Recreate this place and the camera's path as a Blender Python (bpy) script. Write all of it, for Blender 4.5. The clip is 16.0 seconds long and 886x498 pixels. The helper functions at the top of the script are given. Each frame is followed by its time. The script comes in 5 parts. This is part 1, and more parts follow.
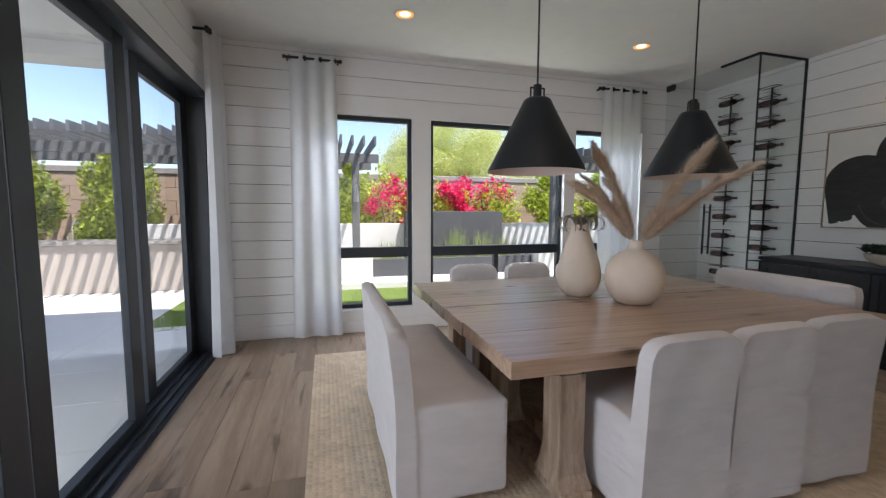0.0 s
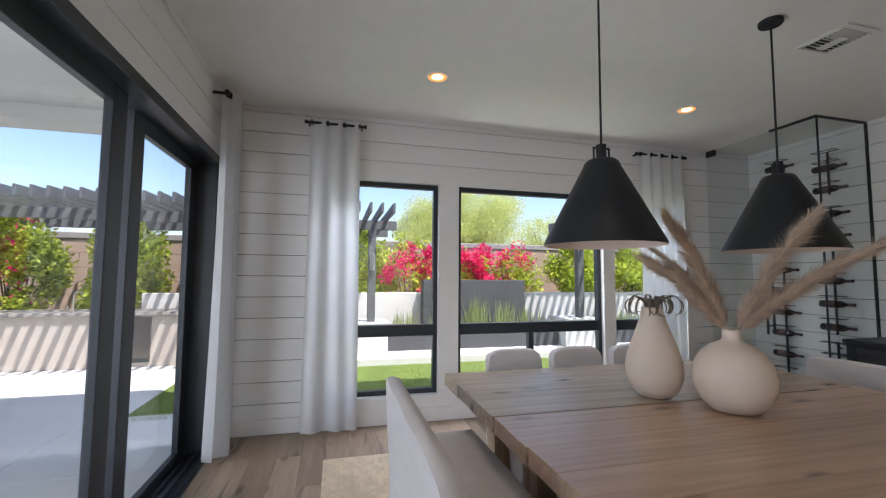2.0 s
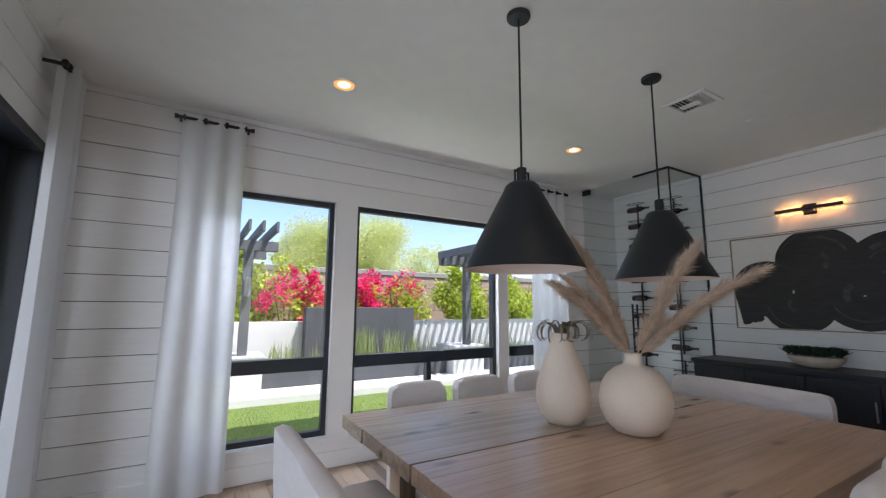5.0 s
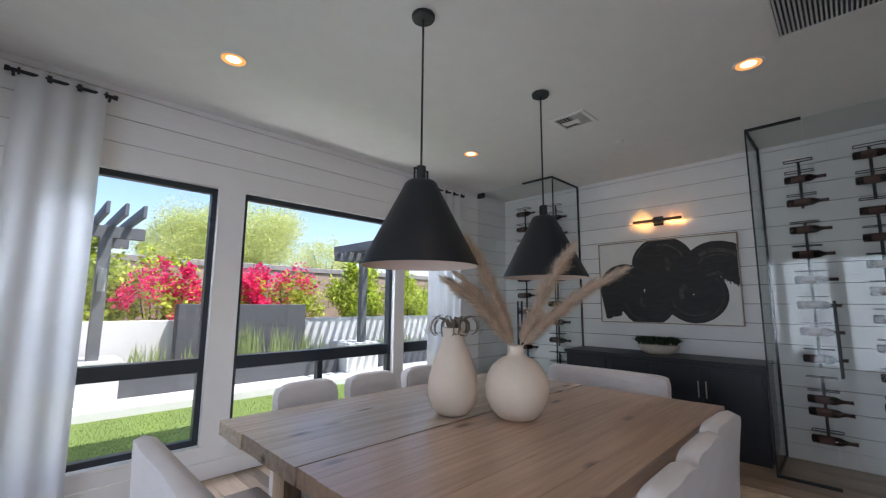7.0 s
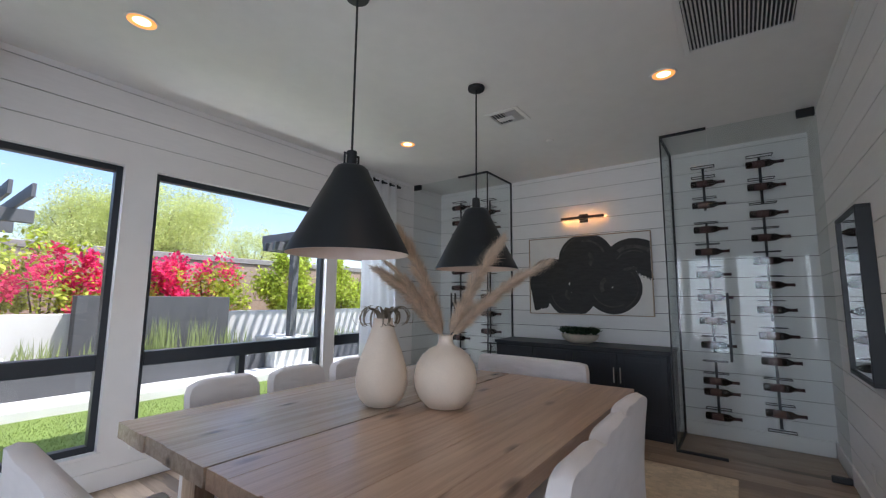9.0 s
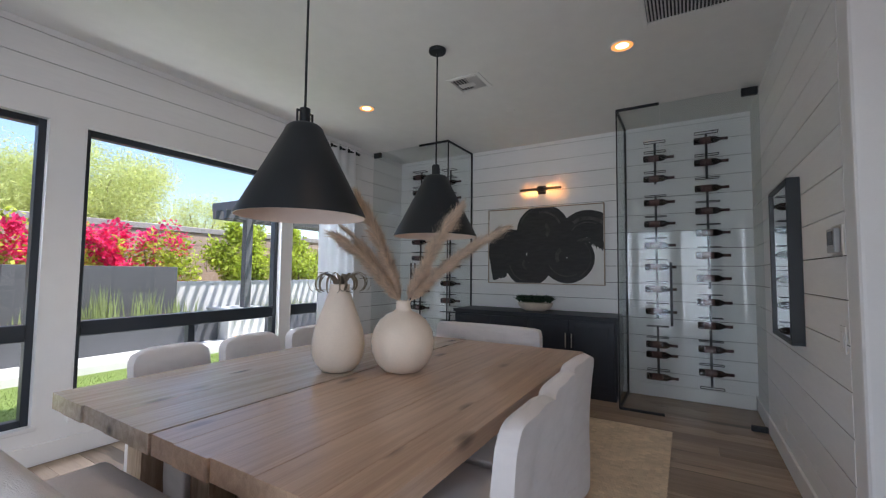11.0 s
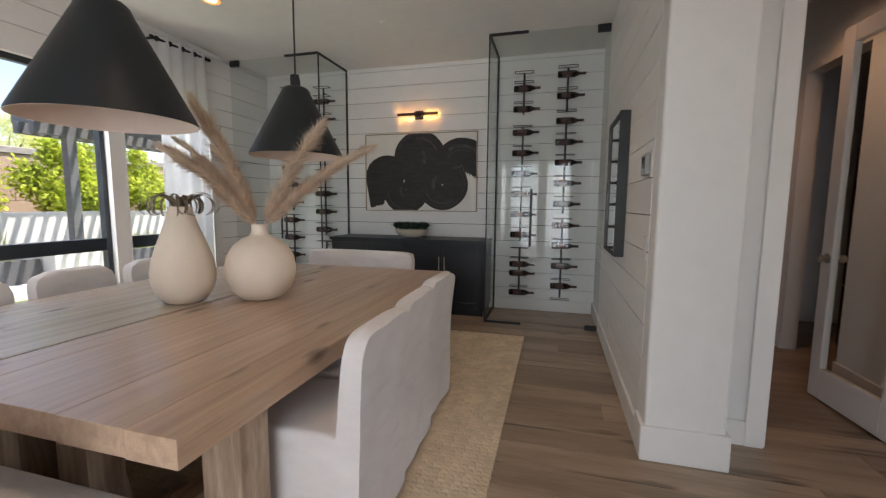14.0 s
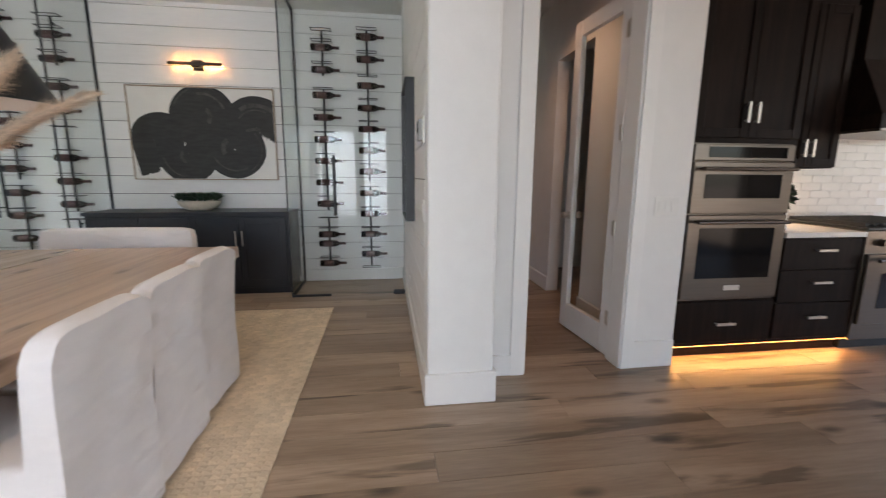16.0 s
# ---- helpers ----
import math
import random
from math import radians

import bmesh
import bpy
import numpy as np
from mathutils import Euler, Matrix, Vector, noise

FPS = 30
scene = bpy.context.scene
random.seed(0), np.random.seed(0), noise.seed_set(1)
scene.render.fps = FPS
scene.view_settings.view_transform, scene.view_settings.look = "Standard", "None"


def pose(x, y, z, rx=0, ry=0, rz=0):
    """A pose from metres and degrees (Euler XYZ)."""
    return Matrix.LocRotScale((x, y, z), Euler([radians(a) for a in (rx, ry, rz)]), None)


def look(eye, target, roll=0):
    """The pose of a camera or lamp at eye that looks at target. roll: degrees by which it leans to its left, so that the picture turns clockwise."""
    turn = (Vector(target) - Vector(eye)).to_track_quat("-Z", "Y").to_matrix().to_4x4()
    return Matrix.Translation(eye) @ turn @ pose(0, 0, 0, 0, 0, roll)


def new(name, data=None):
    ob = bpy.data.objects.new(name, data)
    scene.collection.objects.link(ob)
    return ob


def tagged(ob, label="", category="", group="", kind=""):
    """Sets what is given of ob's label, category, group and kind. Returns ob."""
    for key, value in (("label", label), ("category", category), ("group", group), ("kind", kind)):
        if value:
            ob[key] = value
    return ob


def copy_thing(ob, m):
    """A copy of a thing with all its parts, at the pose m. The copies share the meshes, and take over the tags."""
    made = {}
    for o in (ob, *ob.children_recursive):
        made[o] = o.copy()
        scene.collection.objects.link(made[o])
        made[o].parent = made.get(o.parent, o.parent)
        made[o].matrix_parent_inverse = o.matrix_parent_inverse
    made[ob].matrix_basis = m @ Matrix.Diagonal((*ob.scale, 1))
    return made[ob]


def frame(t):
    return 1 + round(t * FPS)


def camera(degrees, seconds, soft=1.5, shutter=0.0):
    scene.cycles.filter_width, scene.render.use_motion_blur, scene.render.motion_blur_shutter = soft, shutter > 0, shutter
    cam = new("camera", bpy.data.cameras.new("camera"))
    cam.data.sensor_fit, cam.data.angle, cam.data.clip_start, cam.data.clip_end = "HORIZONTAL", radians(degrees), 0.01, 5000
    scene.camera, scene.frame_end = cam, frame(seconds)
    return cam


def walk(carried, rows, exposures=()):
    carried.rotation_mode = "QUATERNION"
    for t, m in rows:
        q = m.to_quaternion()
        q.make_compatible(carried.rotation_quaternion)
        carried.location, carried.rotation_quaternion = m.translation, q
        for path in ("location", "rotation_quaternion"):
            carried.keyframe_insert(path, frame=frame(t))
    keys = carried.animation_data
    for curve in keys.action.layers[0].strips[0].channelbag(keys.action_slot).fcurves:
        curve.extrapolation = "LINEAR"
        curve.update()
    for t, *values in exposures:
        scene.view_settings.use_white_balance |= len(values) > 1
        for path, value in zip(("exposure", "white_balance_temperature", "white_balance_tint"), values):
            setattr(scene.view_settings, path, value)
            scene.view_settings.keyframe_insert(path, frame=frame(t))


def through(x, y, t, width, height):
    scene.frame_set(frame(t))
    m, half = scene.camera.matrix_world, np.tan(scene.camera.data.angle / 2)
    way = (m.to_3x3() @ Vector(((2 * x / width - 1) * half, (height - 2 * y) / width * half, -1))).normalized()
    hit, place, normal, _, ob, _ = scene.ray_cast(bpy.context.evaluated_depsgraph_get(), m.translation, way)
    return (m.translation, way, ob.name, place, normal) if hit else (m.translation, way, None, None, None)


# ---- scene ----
cam = camera(94.3, 16.0, 1.15, 0.35)
PATH = [
    (0, (0.051, 0.003, 1.349), (0.599, 1.918, 1.174), 0.2),
    (0.5, (-0.002, 0.137, 1.379), (0.497, 2.07, 1.268), 0.2),
    (1, (-0.041, 0.235, 1.408), (0.44, 2.176, 1.368), 0.4),
    (1.5, (-0.023, 0.359, 1.421), (0.46, 2.3, 1.472), 0.3),
    (2, (-0.007, 0.526, 1.438), (0.494, 2.457, 1.576), 0.4),
    (2.5, (0.017, 0.63, 1.431), (0.558, 2.545, 1.634), 0.4),
    (3, (0.027, 0.688, 1.43), (0.624, 2.582, 1.674), 0.5),
    (3.2, (0.022, 0.705, 1.417), (0.641, 2.588, 1.679), 0.5),
    (5.5, (-0.098, 0.821, 1.425), (1.041, 2.442, 1.697), 0.4),
    (6, (-0.099, 0.816, 1.418), (1.145, 2.358, 1.691), 0.4),
    (6.5, (-0.09, 0.808, 1.419), (1.243, 2.274, 1.687), 0.4),
    (7, (-0.085, 0.808, 1.414), (1.322, 2.205, 1.681), 0.4),
    (7.5, (-0.074, 0.802, 1.412), (1.393, 2.135, 1.676), 0.5),
    (8, (-0.067, 0.801, 1.409), (1.452, 2.076, 1.669), 0.5),
    (8.5, (-0.051, 0.799, 1.401), (1.512, 2.021, 1.653), 0.5),
    (9, (-0.039, 0.796, 1.394), (1.565, 1.966, 1.633), 0.5),
    (11.5, (-0.004, 0.783, 1.342), (1.739, 1.761, 1.404), 0.5),
    (12, (0.011, 0.755, 1.333), (1.784, 1.681, 1.34), 0.4),
    (12.5, (0.02, 0.746, 1.318), (1.831, 1.593, 1.269), 0.5),
    (13, (0.035, 0.727, 1.311), (1.885, 1.478, 1.206), 0.4),
    (13.5, (0.047, 0.695, 1.297), (1.934, 1.339, 1.135), 0.4),
    (14, (0.064, 0.667, 1.289), (1.983, 1.189, 1.076), 0.5),
    (14.5, (0.066, 0.641, 1.293), (2.01, 1.028, 1.029), 0.4),
    (15, (0.08, 0.59, 1.288), (2.045, 0.809, 0.986), 0.4),
    (15.5, (0.114, 0.493, 1.292), (2.085, 0.501, 0.954), 0.2),
    (16, (0.146, 0.409, 1.263), (2.097, 0.135, 0.915), 0.4),
]
walk(cam, [(t, look(eye, target, roll)) for t, eye, target, roll in PATH], [(0.0, 0.94, 6300, 18), (3.0, 0.88, 6150, 18), (9.0, 0.97, 5950, 18), (12.5, 1.11, 6250, 18), (14.3, 1.40, 6850, 18), (16.0, 1.90, 6500, 17)])

# ---- world, sun and large lights ----
world = bpy.data.worlds.new("sky")
world.use_nodes = True
scene.world = world
wn = world.node_tree.nodes
sky = wn.new("ShaderNodeTexSky")
sky.sky_type = "NISHITA"
sky.sun_disc = False
SUN_WAY = Vector((-0.30, 0.38, -1.0)).normalized()
sky.sun_elevation = math.asin(-SUN_WAY.z)
sky.sun_rotation = math.atan2(-SUN_WAY.x, -SUN_WAY.y)
wn["Background"].inputs["Strength"].default_value = 0.15
world.node_tree.links.new(sky.outputs["Color"], wn["Background"].inputs["Color"])


def lamp(name, kind, power, m, colour=(1, 1, 1), size=(1, 1), label=""):
    data = bpy.data.lights.new(name, kind)
    data.energy, data.color = power, colour
    if kind == "AREA":
        data.shape, data.size, data.size_y = "RECTANGLE", size[0], size[1]
    ob = new(name, data)
    ob.matrix_world = m
    return ob


sun = lamp("sun", "SUN", 4.2, look((0, 0, 20), Vector((0, 0, 20)) + SUN_WAY), (1.0, 0.95, 0.87))
sun.data.angle = radians(0.5)
DAY = (0.84, 0.93, 1.0)
# added unseen lamps stand in for sky light at west door and north windows
lamp("daylight_west", "AREA", 68, look((-3.6, 0.85, 1.3), (3.0, 1.7, 1.4)), DAY, (2.9, 2.4))
# two added upward lamps imitate light bounced off the patio and the lawn
lamp("bounce_patio", "AREA", 6, look((-2.3, 0.55, -0.05), (-1.6, 0.6, 2.0)), (1.0, 0.97, 0.90), (2.0, 2.2))
lamp("bounce_garden", "AREA", 20, look((2.2, 5.22, -0.06), (2.2, 4.7, 1.2)), (0.97, 1.0, 0.90), (2.0, 0.55))
lamp("daylight_north", "AREA", 100, look((2.0, 5.02, 2.85), (2.0, 3.2, 0.4)), DAY, (3.8, 0.45))
# added warm fill from the great room behind the walk, its glass unseen
lamp("fill_great_room", "AREA", 1.3, look((-0.98, -3.4, 1.4), (3.0, -1.2, 1.3)), (1.0, 0.76, 0.52), (3.6, 2.2))
lamp("fill_south", "AREA", 5.0, look((1.0, -6.75, 1.5), (1.4, 1.0, 1.5)), (1.0, 0.76, 0.52), (3.6, 2.2))


# ---- materials ----
def material(name, colour, rough=0.6, metal=0.0, scale=8.0, vary=0.15, bump=0.1, fine=60.0, stretch=(1, 1, 1), spec=0.5, island=0.0, sheen=0.0, obj=0.0):
    """A surface with variation at two scales, fine relief and, where asked, a tone of its own for each piece."""
    m = bpy.data.materials.new(name)
    m.use_nodes = True
    n, l = m.node_tree.nodes, m.node_tree.links
    b = n["Principled BSDF"]
    co = n.new("ShaderNodeTexCoord")
    mp = n.new("ShaderNodeMapping")
    mp.inputs["Scale"].default_value = stretch
    l.new(co.outputs["Object"], mp.inputs["Vector"])
    big, small = n.new("ShaderNodeTexNoise"), n.new("ShaderNodeTexNoise")
    big.inputs["Scale"].default_value, small.inputs["Scale"].default_value = scale, fine
    big.inputs["Detail"].default_value, small.inputs["Detail"].default_value = 5, 4
    l.new(mp.outputs["Vector"], big.inputs["Vector"]), l.new(mp.outputs["Vector"], small.inputs["Vector"])
    mix = n.new("ShaderNodeMath")
    mix.operation = "MULTIPLY_ADD"
    mix.inputs[1].default_value = 0.4
    l.new(small.outputs["Fac"], mix.inputs[0]), l.new(big.outputs["Fac"], mix.inputs[2])
    ramp = n.new("ShaderNodeMapRange")
    ramp.inputs["From Min"].default_value, ramp.inputs["From Max"].default_value = 0.4, 1.0
    ramp.inputs["To Min"].default_value, ramp.inputs["To Max"].default_value = 1 - vary, 1 + vary
    l.new(mix.outputs[0], ramp.inputs["Value"])
    last = ramp.outputs["Result"]
    for amount, node, socket in ((island, "ShaderNodeNewGeometry", "Random Per Island"), (obj, "ShaderNodeObjectInfo", "Random")):
        if amount:
            g, r, k = n.new(node), n.new("ShaderNodeMapRange"), n.new("ShaderNodeMath")
            r.inputs["To Min"].default_value, r.inputs["To Max"].default_value = 1 - amount, 1 + amount
            k.operation = "MULTIPLY"
            l.new(g.outputs[socket], r.inputs["Value"])
            l.new(r.outputs["Result"], k.inputs[0]), l.new(last, k.inputs[1])
            last = k.outputs[0]
    col = n.new("ShaderNodeVectorMath")
    col.operation = "SCALE"
    col.inputs[0].default_value = colour[:3]
    l.new(last, col.inputs["Scale"])
    l.new(col.outputs["Vector"], b.inputs["Base Color"])
    b.inputs["Roughness"].default_value, b.inputs["Metallic"].default_value = rough, metal
    b.inputs["Specular IOR Level"].default_value = spec
    if sheen:
        b.inputs["Sheen Weight"].default_value = sheen
    if bump:
        bp = n.new("ShaderNodeBump")
        bp.inputs["Strength"].default_value, bp.inputs["Distance"].default_value = bump, 0.01
        l.new(mix.outputs[0], bp.inputs["Height"])
        l.new(bp.outputs["Normal"], b.inputs["Normal"])
    return m


def wood(name, dark, light, along=(1, 1, 1), rough=0.5, obj=0.2, scale=3.0, knots=0.0, heart=0.0):
    """Grained wood; along stretches the grain; knots adds dark knots and cracks."""
    m = bpy.data.materials.new(name)
    m.use_nodes = True
    n, l = m.node_tree.nodes, m.node_tree.links
    b = n["Principled BSDF"]
    co, info, mp, add = n.new("ShaderNodeTexCoord"), n.new("ShaderNodeObjectInfo"), n.new("ShaderNodeMapping"), n.new("ShaderNodeVectorMath")
    shift = n.new("ShaderNodeMath")
    shift.operation = "MULTIPLY"
    shift.inputs[1].default_value = 37.0
    l.new(info.outputs["Random"], shift.inputs[0])
    l.new(co.outputs["Object"], add.inputs[0]), l.new(shift.outputs[0], add.inputs[1])
    mp.inputs["Scale"].default_value = along
    l.new(add.outputs["Vector"], mp.inputs["Vector"])
    g1, g2, g3 = (n.new("ShaderNodeTexNoise") for _ in range(3))
    for g, s, d in ((g1, scale, 6), (g2, scale * 7, 5), (g3, scale * 0.35, 3)):
        g.inputs["Scale"].default_value, g.inputs["Detail"].default_value = s, d
        l.new(mp.outputs["Vector"], g.inputs["Vector"])
    g1.inputs["Distortion"].default_value = 0.6
    s1, s2 = n.new("ShaderNodeMath"), n.new("ShaderNodeMath")
    s1.operation = s2.operation = "MULTIPLY_ADD"
    s1.inputs[1].default_value, s2.inputs[1].default_value = 0.45, 0.6
    l.new(g2.outputs["Fac"], s1.inputs[0]), l.new(g1.outputs["Fac"], s1.inputs[2])
    l.new(g3.outputs["Fac"], s2.inputs[0]), l.new(s1.outputs[0], s2.inputs[2])
    ramp = n.new("ShaderNodeValToRGB")
    ramp.color_ramp.elements[0].position, ramp.color_ramp.elements[1].position = 0.68, 1.0
    ramp.color_ramp.elements[0].color, ramp.color_ramp.elements[1].color = (*dark, 1), (*light, 1)
    half = n.new("ShaderNodeMath")
    half.operation = "MULTIPLY"
    half.inputs[1].default_value = 0.82
    l.new(s2.outputs[0], half.inputs[0])
    l.new(half.outputs[0], ramp.inputs["Fac"])
    tone = n.new("ShaderNodeMapRange")
    tone.inputs["To Min"].default_value, tone.inputs["To Max"].default_value = 1 - obj, 1 + obj
    l.new(info.outputs["Random"], tone.inputs["Value"])
    last = tone.outputs["Result"]
    if knots:
        vor, kr, km = n.new("ShaderNodeTexVoronoi"), n.new("ShaderNodeMapRange"), n.new("ShaderNodeMath")
        km.operation = "MULTIPLY"
        kmap = n.new("ShaderNodeMapping")
        kmap.inputs["Scale"].default_value = [knots * (0.35 + 0.65 * min(1, a / max(along))) for a in along]
        l.new(add.outputs["Vector"], kmap.inputs["Vector"]), l.new(kmap.outputs["Vector"], vor.inputs["Vector"])
        kr.inputs["From Min"].default_value, kr.inputs["From Max"].default_value = 0.04, 0.19
        kr.inputs["To Min"].default_value, kr.inputs["To Max"].default_value = 0.28, 1.0
        l.new(vor.outputs["Distance"], kr.inputs["Value"])
        l.new(kr.outputs["Result"], km.inputs[0]), l.new(last, km.inputs[1])
        last = km.outputs[0]
    if heart:
        # dark heartwood streaks, long and ragged, on some boards
        hn, hr, hm, hmap = n.new("ShaderNodeTexNoise"), n.new("ShaderNodeMapRange"), n.new("ShaderNodeMath"), n.new("ShaderNodeMapping")
        hm.operation = "MULTIPLY"
        hmap.inputs["Scale"].default_value = [a / max(along) * (1.5 if a == max(along) else 1.9) for a in along]
        hn.inputs["Scale"].default_value, hn.inputs["Detail"].default_value, hn.inputs["Distortion"].default_value = 5.0, 5, 0.5
        hr.inputs["From Min"].default_value, hr.inputs["From Max"].default_value = 0.595, 0.655
        hr.inputs["To Min"].default_value, hr.inputs["To Max"].default_value = 1.0, 1.0 - heart
        l.new(add.outputs["Vector"], hmap.inputs["Vector"]), l.new(hmap.outputs["Vector"], hn.inputs["Vector"])
        l.new(hn.outputs["Fac"], hr.inputs["Value"])
        l.new(hr.outputs["Result"], hm.inputs[0]), l.new(last, hm.inputs[1])
        last = hm.outputs[0]
    col = n.new("ShaderNodeVectorMath")
    col.operation = "SCALE"
    l.new(ramp.outputs["Color"], col.inputs[0]), l.new(last, col.inputs["Scale"])
    l.new(col.outputs["Vector"], b.inputs["Base Color"])
    b.inputs["Roughness"].default_value = rough
    bp = n.new("ShaderNodeBump")
    bp.inputs["Strength"].default_value, bp.inputs["Distance"].default_value = 0.25, 0.004
    l.new(s1.outputs[0], bp.inputs["Height"]), l.new(bp.outputs["Normal"], b.inputs["Normal"])
    return m


def glass(name, tint=(1, 1, 1), gloss=1.0):
    """A thin pane: clear, with the gloss that the angle gives."""
    m = bpy.data.materials.new(name)
    m.use_nodes = True
    n, l = m.node_tree.nodes, m.node_tree.links
    n.remove(n["Principled BSDF"])
    clear, shine, mix = n.new("ShaderNodeBsdfTransparent"), n.new("ShaderNodeBsdfGlossy"), n.new("ShaderNodeMixShader")
    face, power, fac = n.new("ShaderNodeLayerWeight"), n.new("ShaderNodeMath"), n.new("ShaderNodeMath")
    clear.inputs["Color"].default_value = (*tint, 1)
    shine.inputs["Roughness"].default_value = 0.0
    face.inputs["Blend"].default_value = 0.5
    power.operation, fac.operation = "POWER", "MULTIPLY_ADD"
    power.inputs[1].default_value = 5.0
    fac.inputs[1].default_value, fac.inputs[2].default_value = 0.9 * gloss, 0.04 * gloss
    l.new(face.outputs["Facing"], power.inputs[0]), l.new(power.outputs[0], fac.inputs[0]), l.new(fac.outputs[0], mix.inputs["Fac"])
    l.new(clear.outputs["BSDF"], mix.inputs[1]), l.new(shine.outputs["BSDF"], mix.inputs[2])
    l.new(mix.outputs["Shader"], n["Material Output"].inputs["Surface"])
    return m


def thin(name, colour, through=0.45, vary=0.25, island=0.4, scale=3.0):
    """Leaves or sheer cloth: light shows through."""
    m = material(name, colour, 0.75, scale=scale, vary=vary, bump=0, island=island)
    n, l = m.node_tree.nodes, m.node_tree.links
    b = n["Principled BSDF"]
    t, mix = n.new("ShaderNodeBsdfTranslucent"), n.new("ShaderNodeMixShader")
    l.new(b.inputs["Base Color"].links[0].from_socket, t.inputs["Color"])
    mix.inputs["Fac"].default_value = through
    l.new(b.outputs["BSDF"], mix.inputs[1]), l.new(t.outputs["BSDF"], mix.inputs[2])
    l.new(mix.outputs["Shader"], n["Material Output"].inputs["Surface"])
    return m


def glow(name, colour, strength):
    m = bpy.data.materials.new(name)
    m.use_nodes = True
    b = m.node_tree.nodes["Principled BSDF"]
    b.inputs["Base Color"].default_value = (*colour, 1)
    b.inputs["Emission Color"].default_value, b.inputs["Emission Strength"].default_value = (*colour, 1), strength
    return m


WHITE = material("white_wall_paint", (0.80, 0.79, 0.77), 0.55, vary=0.03, bump=0.03, fine=120)
SHIPLAP = material("white_shiplap_paint", (0.82, 0.815, 0.80), 0.45, vary=0.03, bump=0.04, fine=90, stretch=(1, 1, 6), obj=0.02)
GAP = material("shadow_gap", (0.10, 0.095, 0.09), 0.9, vary=0.1, bump=0)
CEILING = material("ceiling_paint", (0.78, 0.77, 0.74), 0.75, vary=0.03, bump=0.12, fine=160)
TRIM = material("white_trim_paint", (0.82, 0.81, 0.79), 0.35, vary=0.02, bump=0.02)
BLACK = material("black_powder_coat", (0.011, 0.014, 0.017), 0.45, vary=0.15, bump=0.03, fine=200)
FRAME = material("dark_bronze_window_frame", (0.020, 0.026, 0.034), 0.38, vary=0.15, bump=0.02)
OAK = wood("grey_brown_oak_floor", (0.265, 0.190, 0.132), (0.390, 0.292, 0.210), (5, 0.45, 5), 0.36, 0.20, 2.4, 0.95, 0.55)
TABLE = wood("weathered_oak_table", (0.455, 0.300, 0.203), (0.62, 0.438, 0.305), (0.40, 9, 9), 0.32, 0.03, 3.0, 1.1)
TABLE.node_tree.nodes["Principled BSDF"].inputs["Coat Weight"].default_value = 0.35
TABLE.node_tree.nodes["Principled BSDF"].inputs["Coat Roughness"].default_value = 0.22
# greyer copy of TABLE: the sky's sheen by the windows is put into its colour
TABLE_SKYLIT = wood("sky_sheen_oak_table", (0.42, 0.330, 0.255), (0.60, 0.490, 0.390), (0.40, 9, 9), 0.25, 0.03, 3.0, 1.1)
TABLE_END = wood("weathered_oak_leg", (0.30, 0.205, 0.140), (0.52, 0.39, 0.28), (9, 9, 0.8), 0.55, 0.06, 3.2, 1.6)
LINEN = material("white_linen_slipcover", (0.80, 0.755, 0.74), 0.9, scale=5, vary=0.06, bump=0.9, fine=200, stretch=(1.3, 1.3, 3.6), sheen=0.3)
wn2, wl = LINEN.node_tree.nodes, LINEN.node_tree.links
crease, crease_map, crease_bump = wn2.new("ShaderNodeTexNoise"), wn2.new("ShaderNodeMapping"), wn2.new("ShaderNodeBump")
crease_map.inputs["Scale"].default_value = (1.6, 1.6, 6.0)
crease.inputs["Scale"].default_value, crease.inputs["Detail"].default_value, crease.inputs["Distortion"].default_value = 2.2, 2, 0.8
crease_bump.inputs["Strength"].default_value, crease_bump.inputs["Distance"].default_value = 0.55, 0.02
wl.new(wn2["Texture Coordinate"].outputs["Object"], crease_map.inputs["Vector"])
wl.new(crease_map.outputs["Vector"], crease.inputs["Vector"])
wl.new(crease.outputs["Fac"], crease_bump.inputs["Height"])
wl.new(crease_bump.outputs["Normal"], wn2["Bump"].inputs["Normal"])
CURTAIN = thin("white_sheer_curtain", (0.92, 0.92, 0.92), 0.6, 0.03, 0.0, 6.0)
CERAMIC = material("matte_cream_ceramic", (0.80, 0.68, 0.56), 0.60, scale=6, vary=0.07, bump=0.15, fine=90)
JUTE = material("woven_cream_jute", (0.66, 0.535, 0.385), 0.95, scale=5, vary=0.16, bump=0.5, fine=160, island=0.10)
PAMPAS = thin("dried_pampas_plume", (0.78, 0.65, 0.52), 0.45, 0.15, 0.25, 20.0)
AIRPLANT = material("dried_silver_leaf", (0.30, 0.26, 0.20), 0.7, scale=20, vary=0.3, bump=0.1, island=0.25)
SHADE_IN = material("white_shade_lining", (0.82, 0.70, 0.62), 0.6, vary=0.03, bump=0.05)
GLASS = glass("window_glass", (0.97, 0.985, 0.98), 0.6)
CASE_GLASS = glass("case_glass", (0.93, 0.95, 0.945), 0.5)
NAVY = material("blue_black_painted_wood", (0.012, 0.015, 0.022), 0.45, vary=0.2, bump=0.05, fine=150, stretch=(1, 6, 1))
BOTTLE = material("dark_wine_bottle_glass", (0.020, 0.012, 0.010), 0.12, vary=0.3, bump=0)
FOIL = material("dark_bottle_foil", (0.05, 0.02, 0.02), 0.35, vary=0.2, bump=0)
LABEL = material("brown_bottle_label", (0.10, 0.05, 0.045), 0.7, vary=0.2, bump=0)
